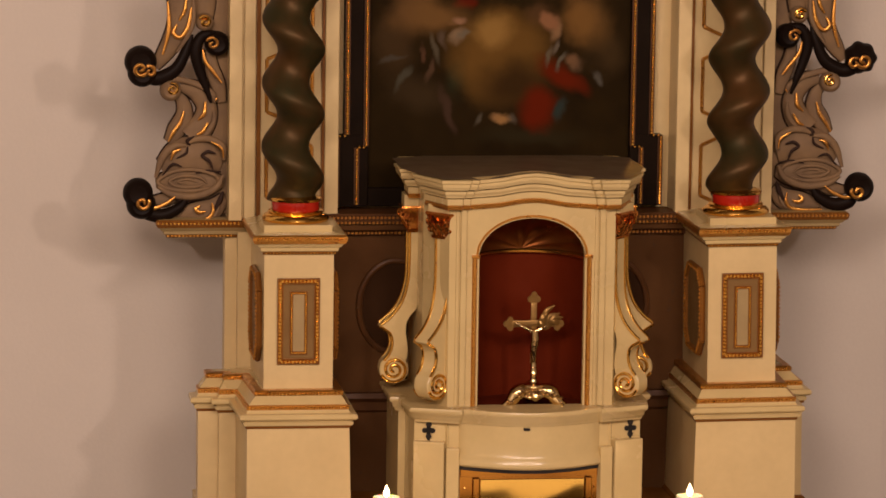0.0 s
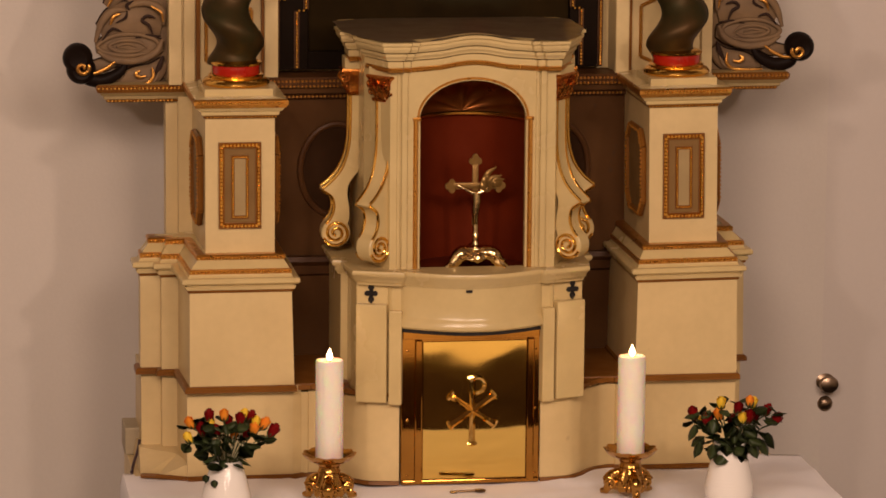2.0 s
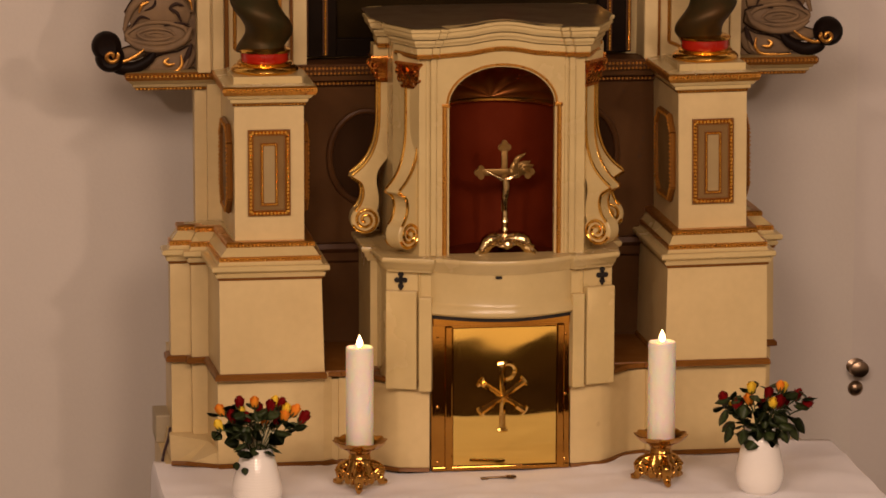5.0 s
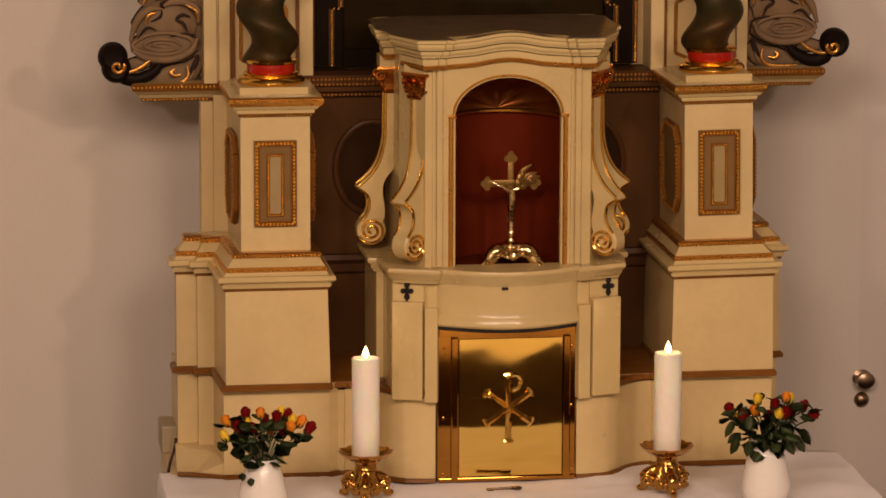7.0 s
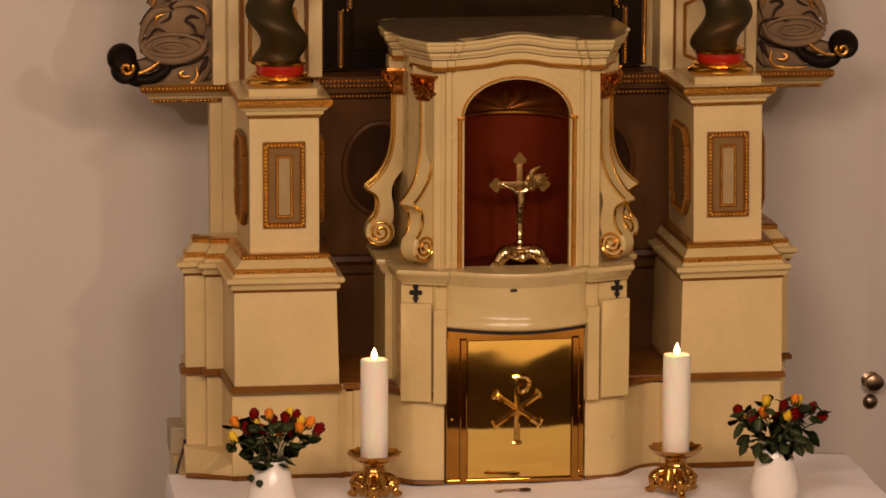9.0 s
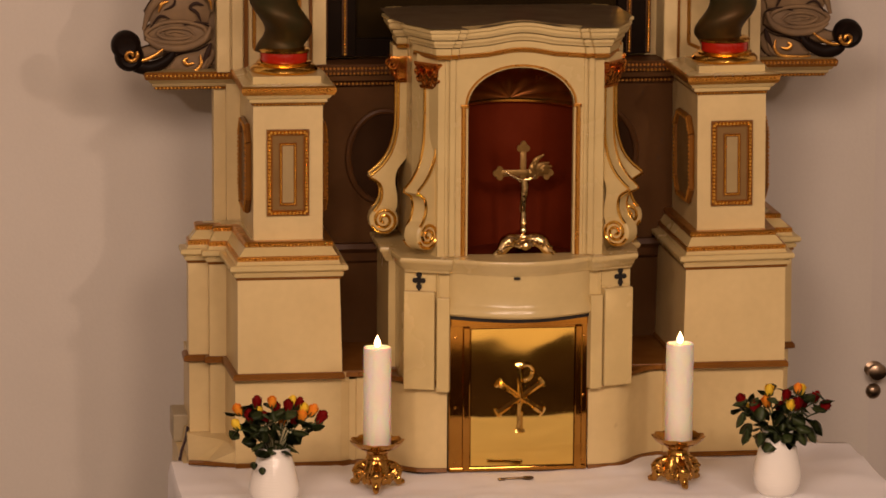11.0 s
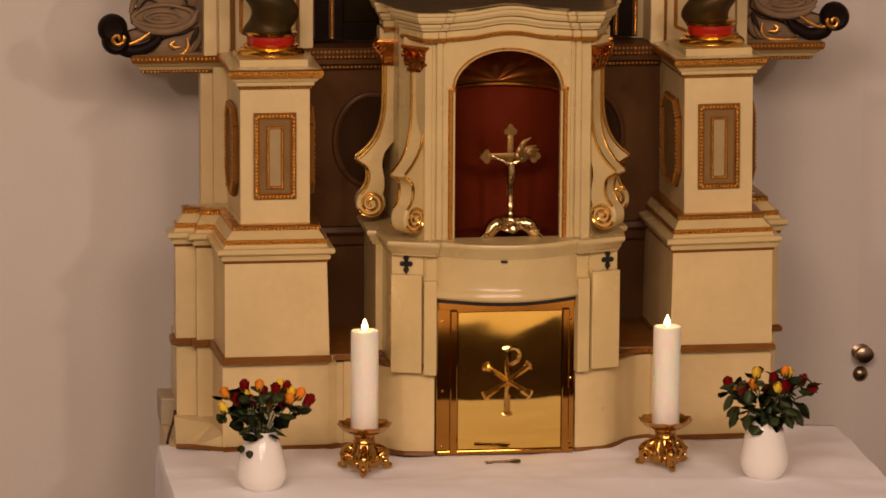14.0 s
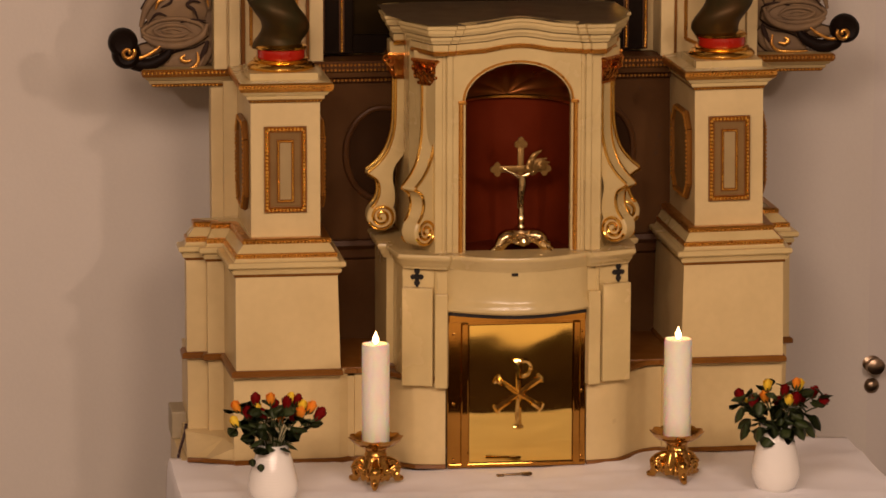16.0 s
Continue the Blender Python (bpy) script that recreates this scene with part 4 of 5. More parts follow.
def console(tab, base, heading, lift=0.0, broad=1.0):
    """A scrolled bracket: it leans out to a lip, turns in and ends in a volute."""
    z_of = [2.150, 2.060, 1.985, 1.925, 1.885, 1.852, 1.836, 1.800, 1.765, 1.740]
    p_out = [0.028, 0.028, 0.032, 0.050, 0.078, 0.114, 0.086, 0.076, 0.088, 0.110]
    p_in = [-0.03, -0.03, -0.03, -0.02, 0.006, 0.030, 0.036, 0.030, 0.030, 0.040]
    zi = [2.150, 2.060, 1.985, 1.935, 1.905, 1.872, 1.838, 1.795, 1.765, 1.735]
    t = 0.027
    m = Matrix.Translation((base[0], base[1], 0)) @ Matrix.Rotation(heading, 4, "Z")

    def place(bm):
        bm.transform(m)
        return bm
    out = spline([(p, 0, z) for p, z in zip(p_out, z_of)], 5)
    inn = spline([(p, 0, z) for p, z in zip(p_in, zi)], 5)
    bm = bmesh.new()
    rows = [[bm.verts.new((q.x, y, q.z)) for q, y in ((a, -t), (a, t), (b, t), (b, -t))] for a, b in zip(out, inn)]
    for a, b in zip(rows, rows[1:]):
        for k in range(4):
            bm.faces.new((a[k], a[(k + 1) % 4], b[(k + 1) % 4], b[k]))
    bm.faces.new(rows[0])
    bm.faces.new(rows[-1][::-1])
    vol = lathe(bmesh.new(), [(0.040, -t - 0.002), (0.044, -t + 0.002), (0.044, t - 0.002), (0.040, t + 0.002)], 28)
    vol.transform(Matrix.Translation((0.070, 0, 1.722)) @ Matrix.Rotation(radians(90), 4, "X"))
    tmp = bpy.data.meshes.new("tmp")
    vol.to_mesh(tmp)
    bm.from_mesh(tmp)
    vol.free()
    bpy.data.meshes.remove(tmp)
    c = part("console", place(bm), IVORY, tab, "ivory scroll bracket with gilt edges", smooth=True)
    bm = bmesh.new()
    for y in (-t, t):
        tube(bm, [(q.x, y, q.z) for q in out[:26:3]], [0.0048] * 9, n=3, seg=7)
        tube(bm, [(q.x, y, q.z) for q in out[25::3]], [0.0048] * len(out[25::3]), n=3, seg=7)
        sgn = -1 if y < 0 else 1
        pts = spiral((0.070, y + sgn * 0.003, 1.722), 0.041, 0.006, 2.2, 0.4, (1, 0, 0), (0, 0, -1), 34)
        tube(bm, pts, [0.0050] * 34, n=1, seg=7)
    part("gilt_edge", place(bm), GOLD, c, smooth=True)
    # gilded capital
    bm = bmesh.new()
    rows = []
    for z, p, w in ((2.138, 0.034, 0.032), (2.146, 0.036, 0.034), (2.150, 0.030, 0.028), (2.180, 0.034, 0.030), (2.205, 0.050, 0.036), (2.212, 0.054, 0.040), (2.218, 0.052, 0.038)):
        rows.append([bm.verts.new(v) for v in ((p, -w, z), (p, w, z), (-0.03, w, z), (-0.03, -w, z))])
    for a, b in zip(rows, rows[1:]):
        for k in range(4):
            bm.faces.new((a[k], a[(k + 1) % 4], b[(k + 1) % 4], b[k]))
    bm.faces.new(rows[-1])
    bm.faces.new(rows[0][::-1])
    for y in (-0.030, 0.030):
        tube(bm, spiral((0.046, y, 2.192), 0.017, 0.003, 1.5, 1.6, (1, 0, 0), (0, 0, 1), 16), [0.0045] * 16, n=1, seg=6)
        tube(bm, spiral((0.040, y * 0.9, 2.166), 0.012, 0.003, 1.2, 1.6, (0, 1, 0), (0, 0, 1), 12), [0.004] * 12, n=1, seg=6)
    for y in (-0.018, 0.0, 0.018):
        tube(bm, [(0.032, y, 2.150), (0.042, y, 2.172), (0.052, y * 1.1, 2.186)], [0.007, 0.009, 0.004], n=4, seg=7)
    bm.transform(Matrix.Translation((0, 0, lift)) @ Matrix.Diagonal((1, broad, 1, 1)))
    part("abacus", place(B(-0.03, 0.046, -0.036 * broad, 0.036 * broad, 2.217 + lift, 2.252, 0.002)), IVORY, c)
    part("capital", place(bm), REDGOLD, c, "gilt capital on red ground", smooth=True)


def bow(width, depth, n=14):
    return [(-width + 2 * width * i / n, -depth * math.cos((-1 + 2 * i / n) * math.pi / 2)) for i in range(n + 1)]


def tabernacle():
    t = thing("tabernacle", (0, 0.25, TOP), "ivory tabernacle with niche, gilt scrolls and brass door", "tabernacle")
    part("front_wall", arch_front(bmesh.new(), 0.158, 2.100, 0.116, 0.246, 1.64, 2.276, 0.022, 0.03), IVORY, t)
    for s in (-1, 1):
        bm = extrude_plan(bmesh.new(), mirrored([(0.205, 0.50), (0.205, 0.052), (0.245, 0.024), (0.305, 0.16), (0.305, 0.50)], s), 1.27, 2.276)
        part("side_wall", bm, IVORY, t)
    part("back_wall", B(-0.30, 0.30, 0.47, 0.52, 1.05, 2.276), IVORY, t)
    # niche
    bm = bmesh.new()
    n = 20
    curve = [(-0.186 * math.cos(math.pi * i / n), 0.052 + 0.215 * math.sin(math.pi * i / n)) for i in range(n + 1)]
    lo = [bm.verts.new((x, y, 1.646)) for x, y in curve]
    hi = [bm.verts.new((x, y, 2.10)) for x, y in curve]
    for i in range(n):
        bm.faces.new((lo[i], lo[i + 1], hi[i + 1], hi[i]))
    part("niche_lining", bm, NICHE, t, "deep red niche lining", smooth=True)
    part("niche_floor", extrude_plan(bmesh.new(), curve, 1.630, 1.6485), NICHE, t)
    bm = bmesh.new()
    rows = []
    for j in range(11):
        e = 0.02 + (math.pi / 2 - 0.02) * j / 10
        row = []
        for i in range(89):
            a = math.pi * i / 88
            rib = 1.0 + 0.085 * (abs(math.cos(a * 5.5)) - 0.5) * math.sin(e)
            row.append(bm.verts.new((0.182 * rib * math.cos(a) * math.sin(e), 0.050 + 0.190 * math.cos(e) * rib, 2.094 + 0.130 * rib * math.sin(a) * math.sin(e))))
        rows.append(row)
    for a, b in zip(rows, rows[1:]):
        for i in range(88):
            bm.faces.new((a[i], a[i + 1], b[i + 1], b[i]))
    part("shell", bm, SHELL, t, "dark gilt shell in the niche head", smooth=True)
    bm = sweep(bmesh.new(), [(x * 0.99, 0.052 + (y - 0.052) * 0.99) for x, y in curve], [(0.0, 2.078), (0.010, 2.078), (0.015, 2.082), (0.015, 2.088), (0.010, 2.093), (0.0, 2.096)])
    part("niche_moulding", bm, NICHEGOLD, t, "gilt moulding", smooth=True)
    # upright fillets on the front
    for x in (-0.204, 0.208):
        part("front_fillet", B(x - 0.009, x + 0.009, 0.012, 0.024, 1.657, 2.246, 0.003), IVORY, t)
        part("front_fillet", B(x - 0.022, x - 0.013, 0.017, 0.024, 1.657, 2.246, 0.002), IVORY, t)
    # gilt edging of the opening
    for s in (-1, 1):
        part("gilt_edging", tube(bmesh.new(), [(s * 0.1705, 0.020, 1.658), (s * 0.1705, 0.020, 2.098)], [0.0066, 0.0066], n=1, seg=6), OLDGOLD, t, smooth=True)
        part("inner_edging", tube(bmesh.new(), [(s * 0.1600, 0.022, 1.658), (s * 0.1600, 0.022, 2.098)], [0.004, 0.004], n=1, seg=6), IVORY, t, smooth=True)
        part("impost", B(s * 0.167 - 0.012, s * 0.167 + 0.012, 0.012, 0.03, 2.098, 2.108, 0.002), OLDGOLD, t)
    arc = [(0.163 * math.cos(math.pi * i / 16), 0.021, 2.104 + 0.118 * math.sin(math.pi * i / 16)) for i in range(17)]
    part("arch_edging", tube(bmesh.new(), arc, [0.0036] * 17, n=2, seg=6), OLDGOLD, t, smooth=True)
    # cornice, raised in the middle, breaking forward over the brackets
    half = [(0.10, 0.019), (0.189, 0.019), (0.193, 0.007), (0.213, 0.007), (0.217, -0.004), (0.253, -0.002), (0.302, 0.115), (0.284, 0.140), (0.304, 0.262), (0.334, 0.262), (0.334, 0.350), (0.305, 0.365), (0.305, 0.52)]
    plan = [(-x, y) for x, y in half[::-1]] + [(-0.10 + 0.2 * i / 12, 0.019) for i in range(1, 12)] + half

    def rise(x):
        return 0.018 * (0.5 + 0.5 * math.cos(min(1, abs(x) / 0.15) * math.pi)) - 0.004 * math.exp(-((abs(x) - 0.16) / 0.03) ** 2)
    prof = [(-0.02, 2.230), (0.004, 2.230), (0.007, 2.236), (0.002, 2.242), (0.006, 2.245), (0.006, 2.262), (-0.003, 2.263), (-0.003, 2.2655), (0.012, 2.2665), (0.012, 2.270), (0.018, 2.278), (0.018, 2.286), (0.009, 2.287), (0.009, 2.2895), (0.026, 2.2905),
            (0.031, 2.300), (0.031, 2.308), (0.036, 2.312), (0.036, 2.320), (-0.012, 2.322)]
    prof = [(o, z + 0.015) for o, z in prof]
    bm = sweep(bmesh.new(), plan, prof, [1, 1, 1] + [0] * 16, rise)
    part("cornice", bm, [IVORY, OLDGOLD], t, "ivory serpentine cornice")
    corner = [(0.0, -0.011), (0.204, -0.011), (0.212, -0.025), (0.268, -0.025), (0.331, 0.100), (0.363, 0.236)]

    def front(x):
        for (xa, ya), (xb, yb) in zip(corner, corner[1:]):
            if xa <= abs(x) <= xb:
                return ya + (yb - ya) * (abs(x) - xa) / (xb - xa)
        return corner[-1][1]
    bm = bmesh.new()
    xs = [-0.363 + 0.726 * i / 60 for i in range(61)]
    f = [bm.verts.new((x, front(x), 2.3380 + rise(x))) for x in xs]
    m = [bm.verts.new((x, front(x) + 0.10, 2.3380 + 0.25 * rise(x))) for x in xs]
    k = [bm.verts.new((x, 0.52 - 0.5 * max(0, abs(x) - 0.25), 2.3380)) for x in xs]
    for i in range(60):
        bm.faces.new((f[i], f[i + 1], m[i + 1], m[i]))
        bm.faces.new((m[i], m[i + 1], k[i + 1], k[i]))
    part("lid", bm, LID, t, "dusty grey lid", smooth=True)
    # brackets
    for s in (-1, 1):
        console(t, (s * 0.302, 0.315), 0 if s > 0 else math.pi)
        console(t, (-0.238 if s < 0 else 0.248, 0.082), math.atan2(-0.62, 0.78) if s > 0 else math.pi - math.atan2(-0.62, 0.78), 0.012, 1.25)
    # sill and bowed drum
    drum = [(x, y + 0.010) for x, y in bow(0.205, 0.075)]
    side = [(0.216, -0.004), (0.336, 0.040), (0.348, 0.12), (0.348, 0.21), (0.373, 0.215), (0.373, 0.46)]
    plan = [(-x, y) for x, y in side[::-1]] + drum + side
    bm = sweep(bmesh.new(), plan, [(-0.03, 1.611), (0.002, 1.611), (0.006, 1.621), (0.010, 1.624), (0.012, 1.635), (0.020, 1.641), (0.022, 1.649), (0.019, 1.655), (-0.02, 1.657)])
    part("sill", bm, IVORY, t, "bowed ivory sill", smooth=True)
    bm = bmesh.new()
    f = [bm.verts.new((x, y - 0.002, 1.6565)) for x, y in plan]
    bk = [bm.verts.new((x, 0.48, 1.6565)) for x, y in plan]
    for i in range(len(plan) - 1):
        bm.faces.new((f[i], f[i + 1], bk[i + 1], bk[i]))
    for v in bm.verts:
        if abs(v.co.x) < 0.19 and v.co.y > 0.4:
            v.co.y = 0.05
    part("ledge", bm, IVORY, t)
    wide = [(-0.216, 0.03)] + drum + [(0.216, 0.03)]
    bm = sweep(bmesh.new(), wide, [(-0.01, 1.484), (0.006, 1.482), (0.012, 1.488), (0.012, 1.500), (0.004, 1.512), (0.0, 1.522), (-0.002, 1.560), (-0.002, 1.614)])
    part("bowed_drawer", bm, IVORY, t, "glossy ivory bowed front", smooth=True)
    # near-black underside: the shade beneath the drawer put into its colour
    part("drawer_soffit", extrude_plan(bmesh.new(), wide, 1.470, 1.484), NEARBLACK, t)
    key = bmesh.new()
    box(key, -0.030, -0.012, -0.071, -0.060, 1.601, 1.607)
    part("keyhole", key, NEARBLACK, t)
    for s in (-1, 1):
        p = [(0.21, 0.50), (0.21, 0.022), (0.338, 0.056), (0.346, 0.12), (0.346, 0.21), (0.366, 0.215), (0.366, 0.5)]
        part("corner_block", extrude_plan(bmesh.new(), mirrored(p, s), 1.27, 1.616), IVORY, t)
        # cross-shaped piercing
        bm = bmesh.new()
        for dx, dz, w in ((0, 0, 0.010), (0.012, 0, 0.008), (-0.012, 0, 0.008), (0, 0.018, 0.009), (0, -0.018, 0.009), (0, 0.009, 0.006), (0, -0.009, 0.006), (0, 0.028, 0.004), (0, -0.028, 0.004)):
            q = lathe(bmesh.new(), [(w, -0.001), (w, 0.001)], 10)
            q.transform(Matrix.Translation((dx, 0, dz)) @ Matrix.Rotation(radians(90), 4, "X"))
            tmp = bpy.data.meshes.new("tmp")
            q.to_mesh(tmp)
            bm.from_mesh(tmp)
            q.free()
            bpy.data.meshes.remove(tmp)
        ang = math.atan2(0.034, 0.132)
        bm.transform(Matrix.Translation((-0.297 if s < 0 else 0.307, 0.0415 if s < 0 else 0.0445, 1.583)) @ Matrix.Rotation(s * ang, 4, "Z"))
        part("cross_piercing", bm, NEARBLACK, t, "dark cross-shaped opening")
        # hanging leaves beside the door
        for x0, x1, za, zb, ya, yb in ((0.256, 0.344, 1.258, 1.553, 0.004, 0.032), (0.212, 0.249, 1.252, 1.535, -0.004, 0.006)):
            bm = B(0, math.hypot(x1 - x0, yb - ya), 0, 0.035, za, zb, 0.003)
            bm.transform(Matrix.Translation((x0, ya, 0)) @ Matrix.Rotation(math.atan2(yb - ya, x1 - x0), 4, "Z"))
            if s < 0:
                bm.transform(Matrix.Scale(-1, 4, (1, 0, 0)))
            part("side_leaf", bm, IVORY, t)
    part("inner_block", B(-0.21, 0.21, 0.06, 0.48, TOP + 0.003, 1.64), IVORY, t)
    # brass door
    y = 0.022
    door = part("brass_door", B(-0.208, 0.208, y, 0.058, TOP + 0.004, 1.477, 0.003), BRASSFRAME, t, "dull brass door frame with rivets")
    bm = B(-0.143, 0.165, y - 0.004, y + 0.004, TOP + 0.022, 1.437)
    sheet = [[bm.verts.new((-0.143 + 0.308 * i / 24, 0, TOP + 0.022 + 0.415 * j / 24)) for i in range(25)] for j in range(25)]
    for row in sheet:
        for v in row:
            u, w = (v.co.x - 0.011) / 0.154, v.co.z - 1.23
            v.co.y = y - 0.0062 + 0.0016 * w * math.cos(math.pi * u) + 0.0010 * (w - 0.12) * max(0, w) * 3 * math.sin(5 * u + 1) * 0.5
    for a, b in zip(sheet, sheet[1:]):
        for i in range(24):
            bm.faces.new((a[i], a[i + 1], b[i + 1], b[i]))
    part("mirror_plate", bm, BRASS, door, "mirror-polished brass plate", smooth=True)
    for x0, x1, dy, z0, z1 in ((-0.168, -0.146, 0.010, TOP + 0.006, 1.443), (0.168, 0.190, 0.010, TOP + 0.006, 1.443), (-0.206, 0.206, 0.007, 1.446, 1.474), (-0.206, 0.206, 0.008, TOP + 0.005, TOP + 0.018)):
        part("frame_bar", B(x0, x1, y - dy, y, z0, z1, 0.003), BRASSFRAME, door)
    for x, z in ((-0.19, 1.03), (-0.19, 1.20), (-0.19, 1.41), (0.194, 1.03), (0.194, 1.23), (0.194, 1.41), (-0.06, 1.46), (0.09, 1.46), (-0.164, 1.013), (0.172, 1.013)):
        bm = lathe(bmesh.new(), [(0.0048, 0), (0.0044, 0.0018), (0.002, 0.003)], 10)
        bm.transform(Matrix.Translation((x, y - (0.007 if abs(x) < 0.18 else 0), z)) @ Matrix.Rotation(radians(90), 4, "X"))
        part("rivet", bm, BRASSFRAME, door, smooth=True)
    # monogram in relief
    bm = bmesh.new()
    c = Vector((0.004, y - 0.010, 1.228))

    def bar(a, b, w=0.0088):
        a, b = c + Vector((a[0], 0, a[1])), c + Vector((b[0], 0, b[1]))
        tube(bm, [a, a.lerp(b, 0.12), a.lerp(b, 0.88), b], [w * 1.4, w, w, w * 1.4], n=4, seg=4, squash=(1, 1.0))
        d = (b - a).normalized()
        q = Vector((-d.z, 0, d.x))
        for e in (a, b):
            tube(bm, [e - q * 0.015, e, e + q * 0.015], [w * 0.5, w * 0.8, w * 0.5], n=3, seg=5)
    bar((0, -0.102), (0, 0.100))
    bar((-0.066, 0.046), (0.066, -0.044))
    bar((-0.066, -0.046), (0.066, 0.046))
    tube(bm, [c + Vector(v) for v in ((0.0, 0, 0.098), (0.024, 0, 0.098), (0.036, 0, 0.082), (0.030, 0, 0.060), (0.010, 0, 0.050))], [0.0055] * 5, n=5, seg=5)
    part("monogram", bm, BRASSRELIEF, door, "polished brass monogram in relief")




# ---------------------------------------------------------------- things on the altar and in the niche
def crucifix():
    x, y = 0.018, 0.075
    t = thing("crucifix", (x, y, 1.6486), "small gilt standing crucifix on three scrolled feet", "crucifix")
    bm = bmesh.new()
    lathe(bm, [(0.034, 1.684), (0.040, 1.690), (0.036, 1.700), (0.028, 1.710), (0.033, 1.716), (0.030, 1.722), (0.012, 1.728)], 20, (x, y, 0))
    for a in (-22, 202, 90):
        c, s_ = math.cos(radians(a)), math.sin(radians(a))
        tube(bm, [(x + 0.018 * c, y + 0.018 * s_, 1.704), (x + 0.045 * c, y + 0.045 * s_, 1.702), (x + 0.066 * c, y + 0.066 * s_, 1.678), (x + 0.088 * c, y + 0.07 * s_, 1.664)],
             [0.020, 0.022, 0.015, 0.008], n=6, seg=10)
        tube(bm, [(x + 0.082 * c, y + 0.066 * s_, 1.664), (x + 0.094 * c, y + 0.076 * s_, 1.664)], [0.0075, 0.0055], n=3, seg=8)
        lathe(bm, [(0.004, 1.690), (0.011, 1.694), (0.011, 1.702), (0.004, 1.706)], 10, (x + 0.040 * c, y + 0.04 * s_ - 0.008, 0.004))
    part("foot", bm, SILVERGILT, t, "bright silver-gilt scrolled foot", smooth=True)
    bm = lathe(bmesh.new(), [(0.014, 1.724), (0.010, 1.732), (0.008, 1.745), (0.012, 1.752), (0.009, 1.760), (0.008, 1.80), (0.007, 1.84)], 14, (x, y, 0))
    for z, r in ((1.738, 0.011), (1.768, 0.010), (1.782, 0.009)):
        lathe(bm, [(r * 0.6, z - 0.004), (r, z), (r * 0.6, z + 0.004)], 12, (x, y, 0))
    part("stem", bm, SILVERGILT, t, smooth=True)
    bm = bmesh.new()
    rnd = random.Random(4)
    for k in range(46):
        a, q = rnd.uniform(math.pi, 2 * math.pi), rnd.random()
        side = 1 if math.cos(a) > 0 else -1
        px, pz = x + side * (0.012 + 0.062 * q), 1.706 - 0.030 * q * q + rnd.uniform(-0.008, 0.010)
        lathe(bm, [(0.001, -0.004), (0.0042, 0), (0.001, 0.004)], 7, (px, y - 0.047 - 0.006 * q, pz))
    lathe(bm, [(0.002, -0.013), (0.010, -0.008), (0.013, 0.0), (0.010, 0.008), (0.002, 0.013)], 14, (x, y - 0.046, 1.695))
    tagged(part("chasing", bm, SILVERGILT, t, "chased silver-gilt ornament"), kind="stuff")
    bm = bmesh.new()
    xc = x - 0.002
    box(bm, xc - 0.009, xc + 0.009, y - 0.003, y + 0.003, 1.78, 1.955, 0.002)
    box(bm, xc - 0.068, xc + 0.068, y - 0.0037, y + 0.0037, 1.880, 1.898, 0.002)
    for dx, dz, px, pz in ((0, 0.068, 1, 0), (-0.070, 0, 0, 1), (0.070, 0, 0, 1)):
        for e, (ox, oz) in enumerate(((0, 0), (0.010 * px - 0.0 * pz, 0.010 * pz), (-0.010 * px, -0.010 * pz), (0.011 * (1 if dx > 0 else -1 if dx < 0 else 0), 0.011 * (1 if dz else 0)))):
            q = lathe(bmesh.new(), [(0.0095, -0.0032 - 0.0004 * e), (0.0095, 0.0032 + 0.0004 * e)], 14)
            q.transform(Matrix.Translation((xc + dx + ox, y, 1.889 + dz + oz)) @ Matrix.Rotation(radians(90), 4, "X"))
            tmp = bpy.data.meshes.new("tmp")
            q.to_mesh(tmp)
            bm.from_mesh(tmp)
            q.free()
            bpy.data.meshes.remove(tmp)
    part("cross", bm, DULLGILT, t, "dull gilt cross with trefoil ends", smooth=True)
    bm = bmesh.new()
    yy = y - 0.010
    tube(bm, [(xc + 0.002, yy, 1.872), (xc + 0.003, yy, 1.845), (xc, yy, 1.815), (xc + 0.002, yy, 1.785)], [0.0125, 0.0135, 0.0105, 0.006], n=6, seg=10)
    tube(bm, [(xc - 0.056, yy + 0.004, 1.893), (xc - 0.028, yy, 1.880), (xc, yy, 1.868), (xc + 0.028, yy, 1.880), (xc + 0.05, yy + 0.004, 1.891)], [0.0034, 0.0042, 0.006, 0.0042, 0.0034], n=6, seg=8)
    part("relief", bm, SILVERGILT, t, "small bright relief on the cross", smooth=True)
    bm = bmesh.new()
    for k in range(8):
        a = radians(128 - k * 16)
        o = Vector((xc + 0.036 + 0.003 * (k % 3), y - 0.008, 1.874 + 0.004 * (k % 4)))
        L = (0.040, 0.050, 0.056, 0.060, 0.058, 0.052, 0.044, 0.036)[k]
        tube(bm, [o, o + Vector((0.5 * L * math.cos(a + 0.25), -0.006, 0.6 * L * math.sin(a + 0.25))), o + Vector((L * math.cos(a - 0.25), -0.002, L * math.sin(a - 0.25)))],
             [0.004, 0.0085, 0.002], n=5, seg=6, squash=(1, 0.5))
    part("gilt_sprig", bm, DULLGILT, t, "gilt leaf sprig", smooth=True)
    for ob in t.children:
        wide = 1.14 if ob.name.split(".")[0] in ("foot", "chasing") else 1.0
        for v in ob.data.vertices:
            v.co.x, v.co.z = x + (v.co.x - x) * wide, 1.894 + (v.co.z - 1.889) * 1.085


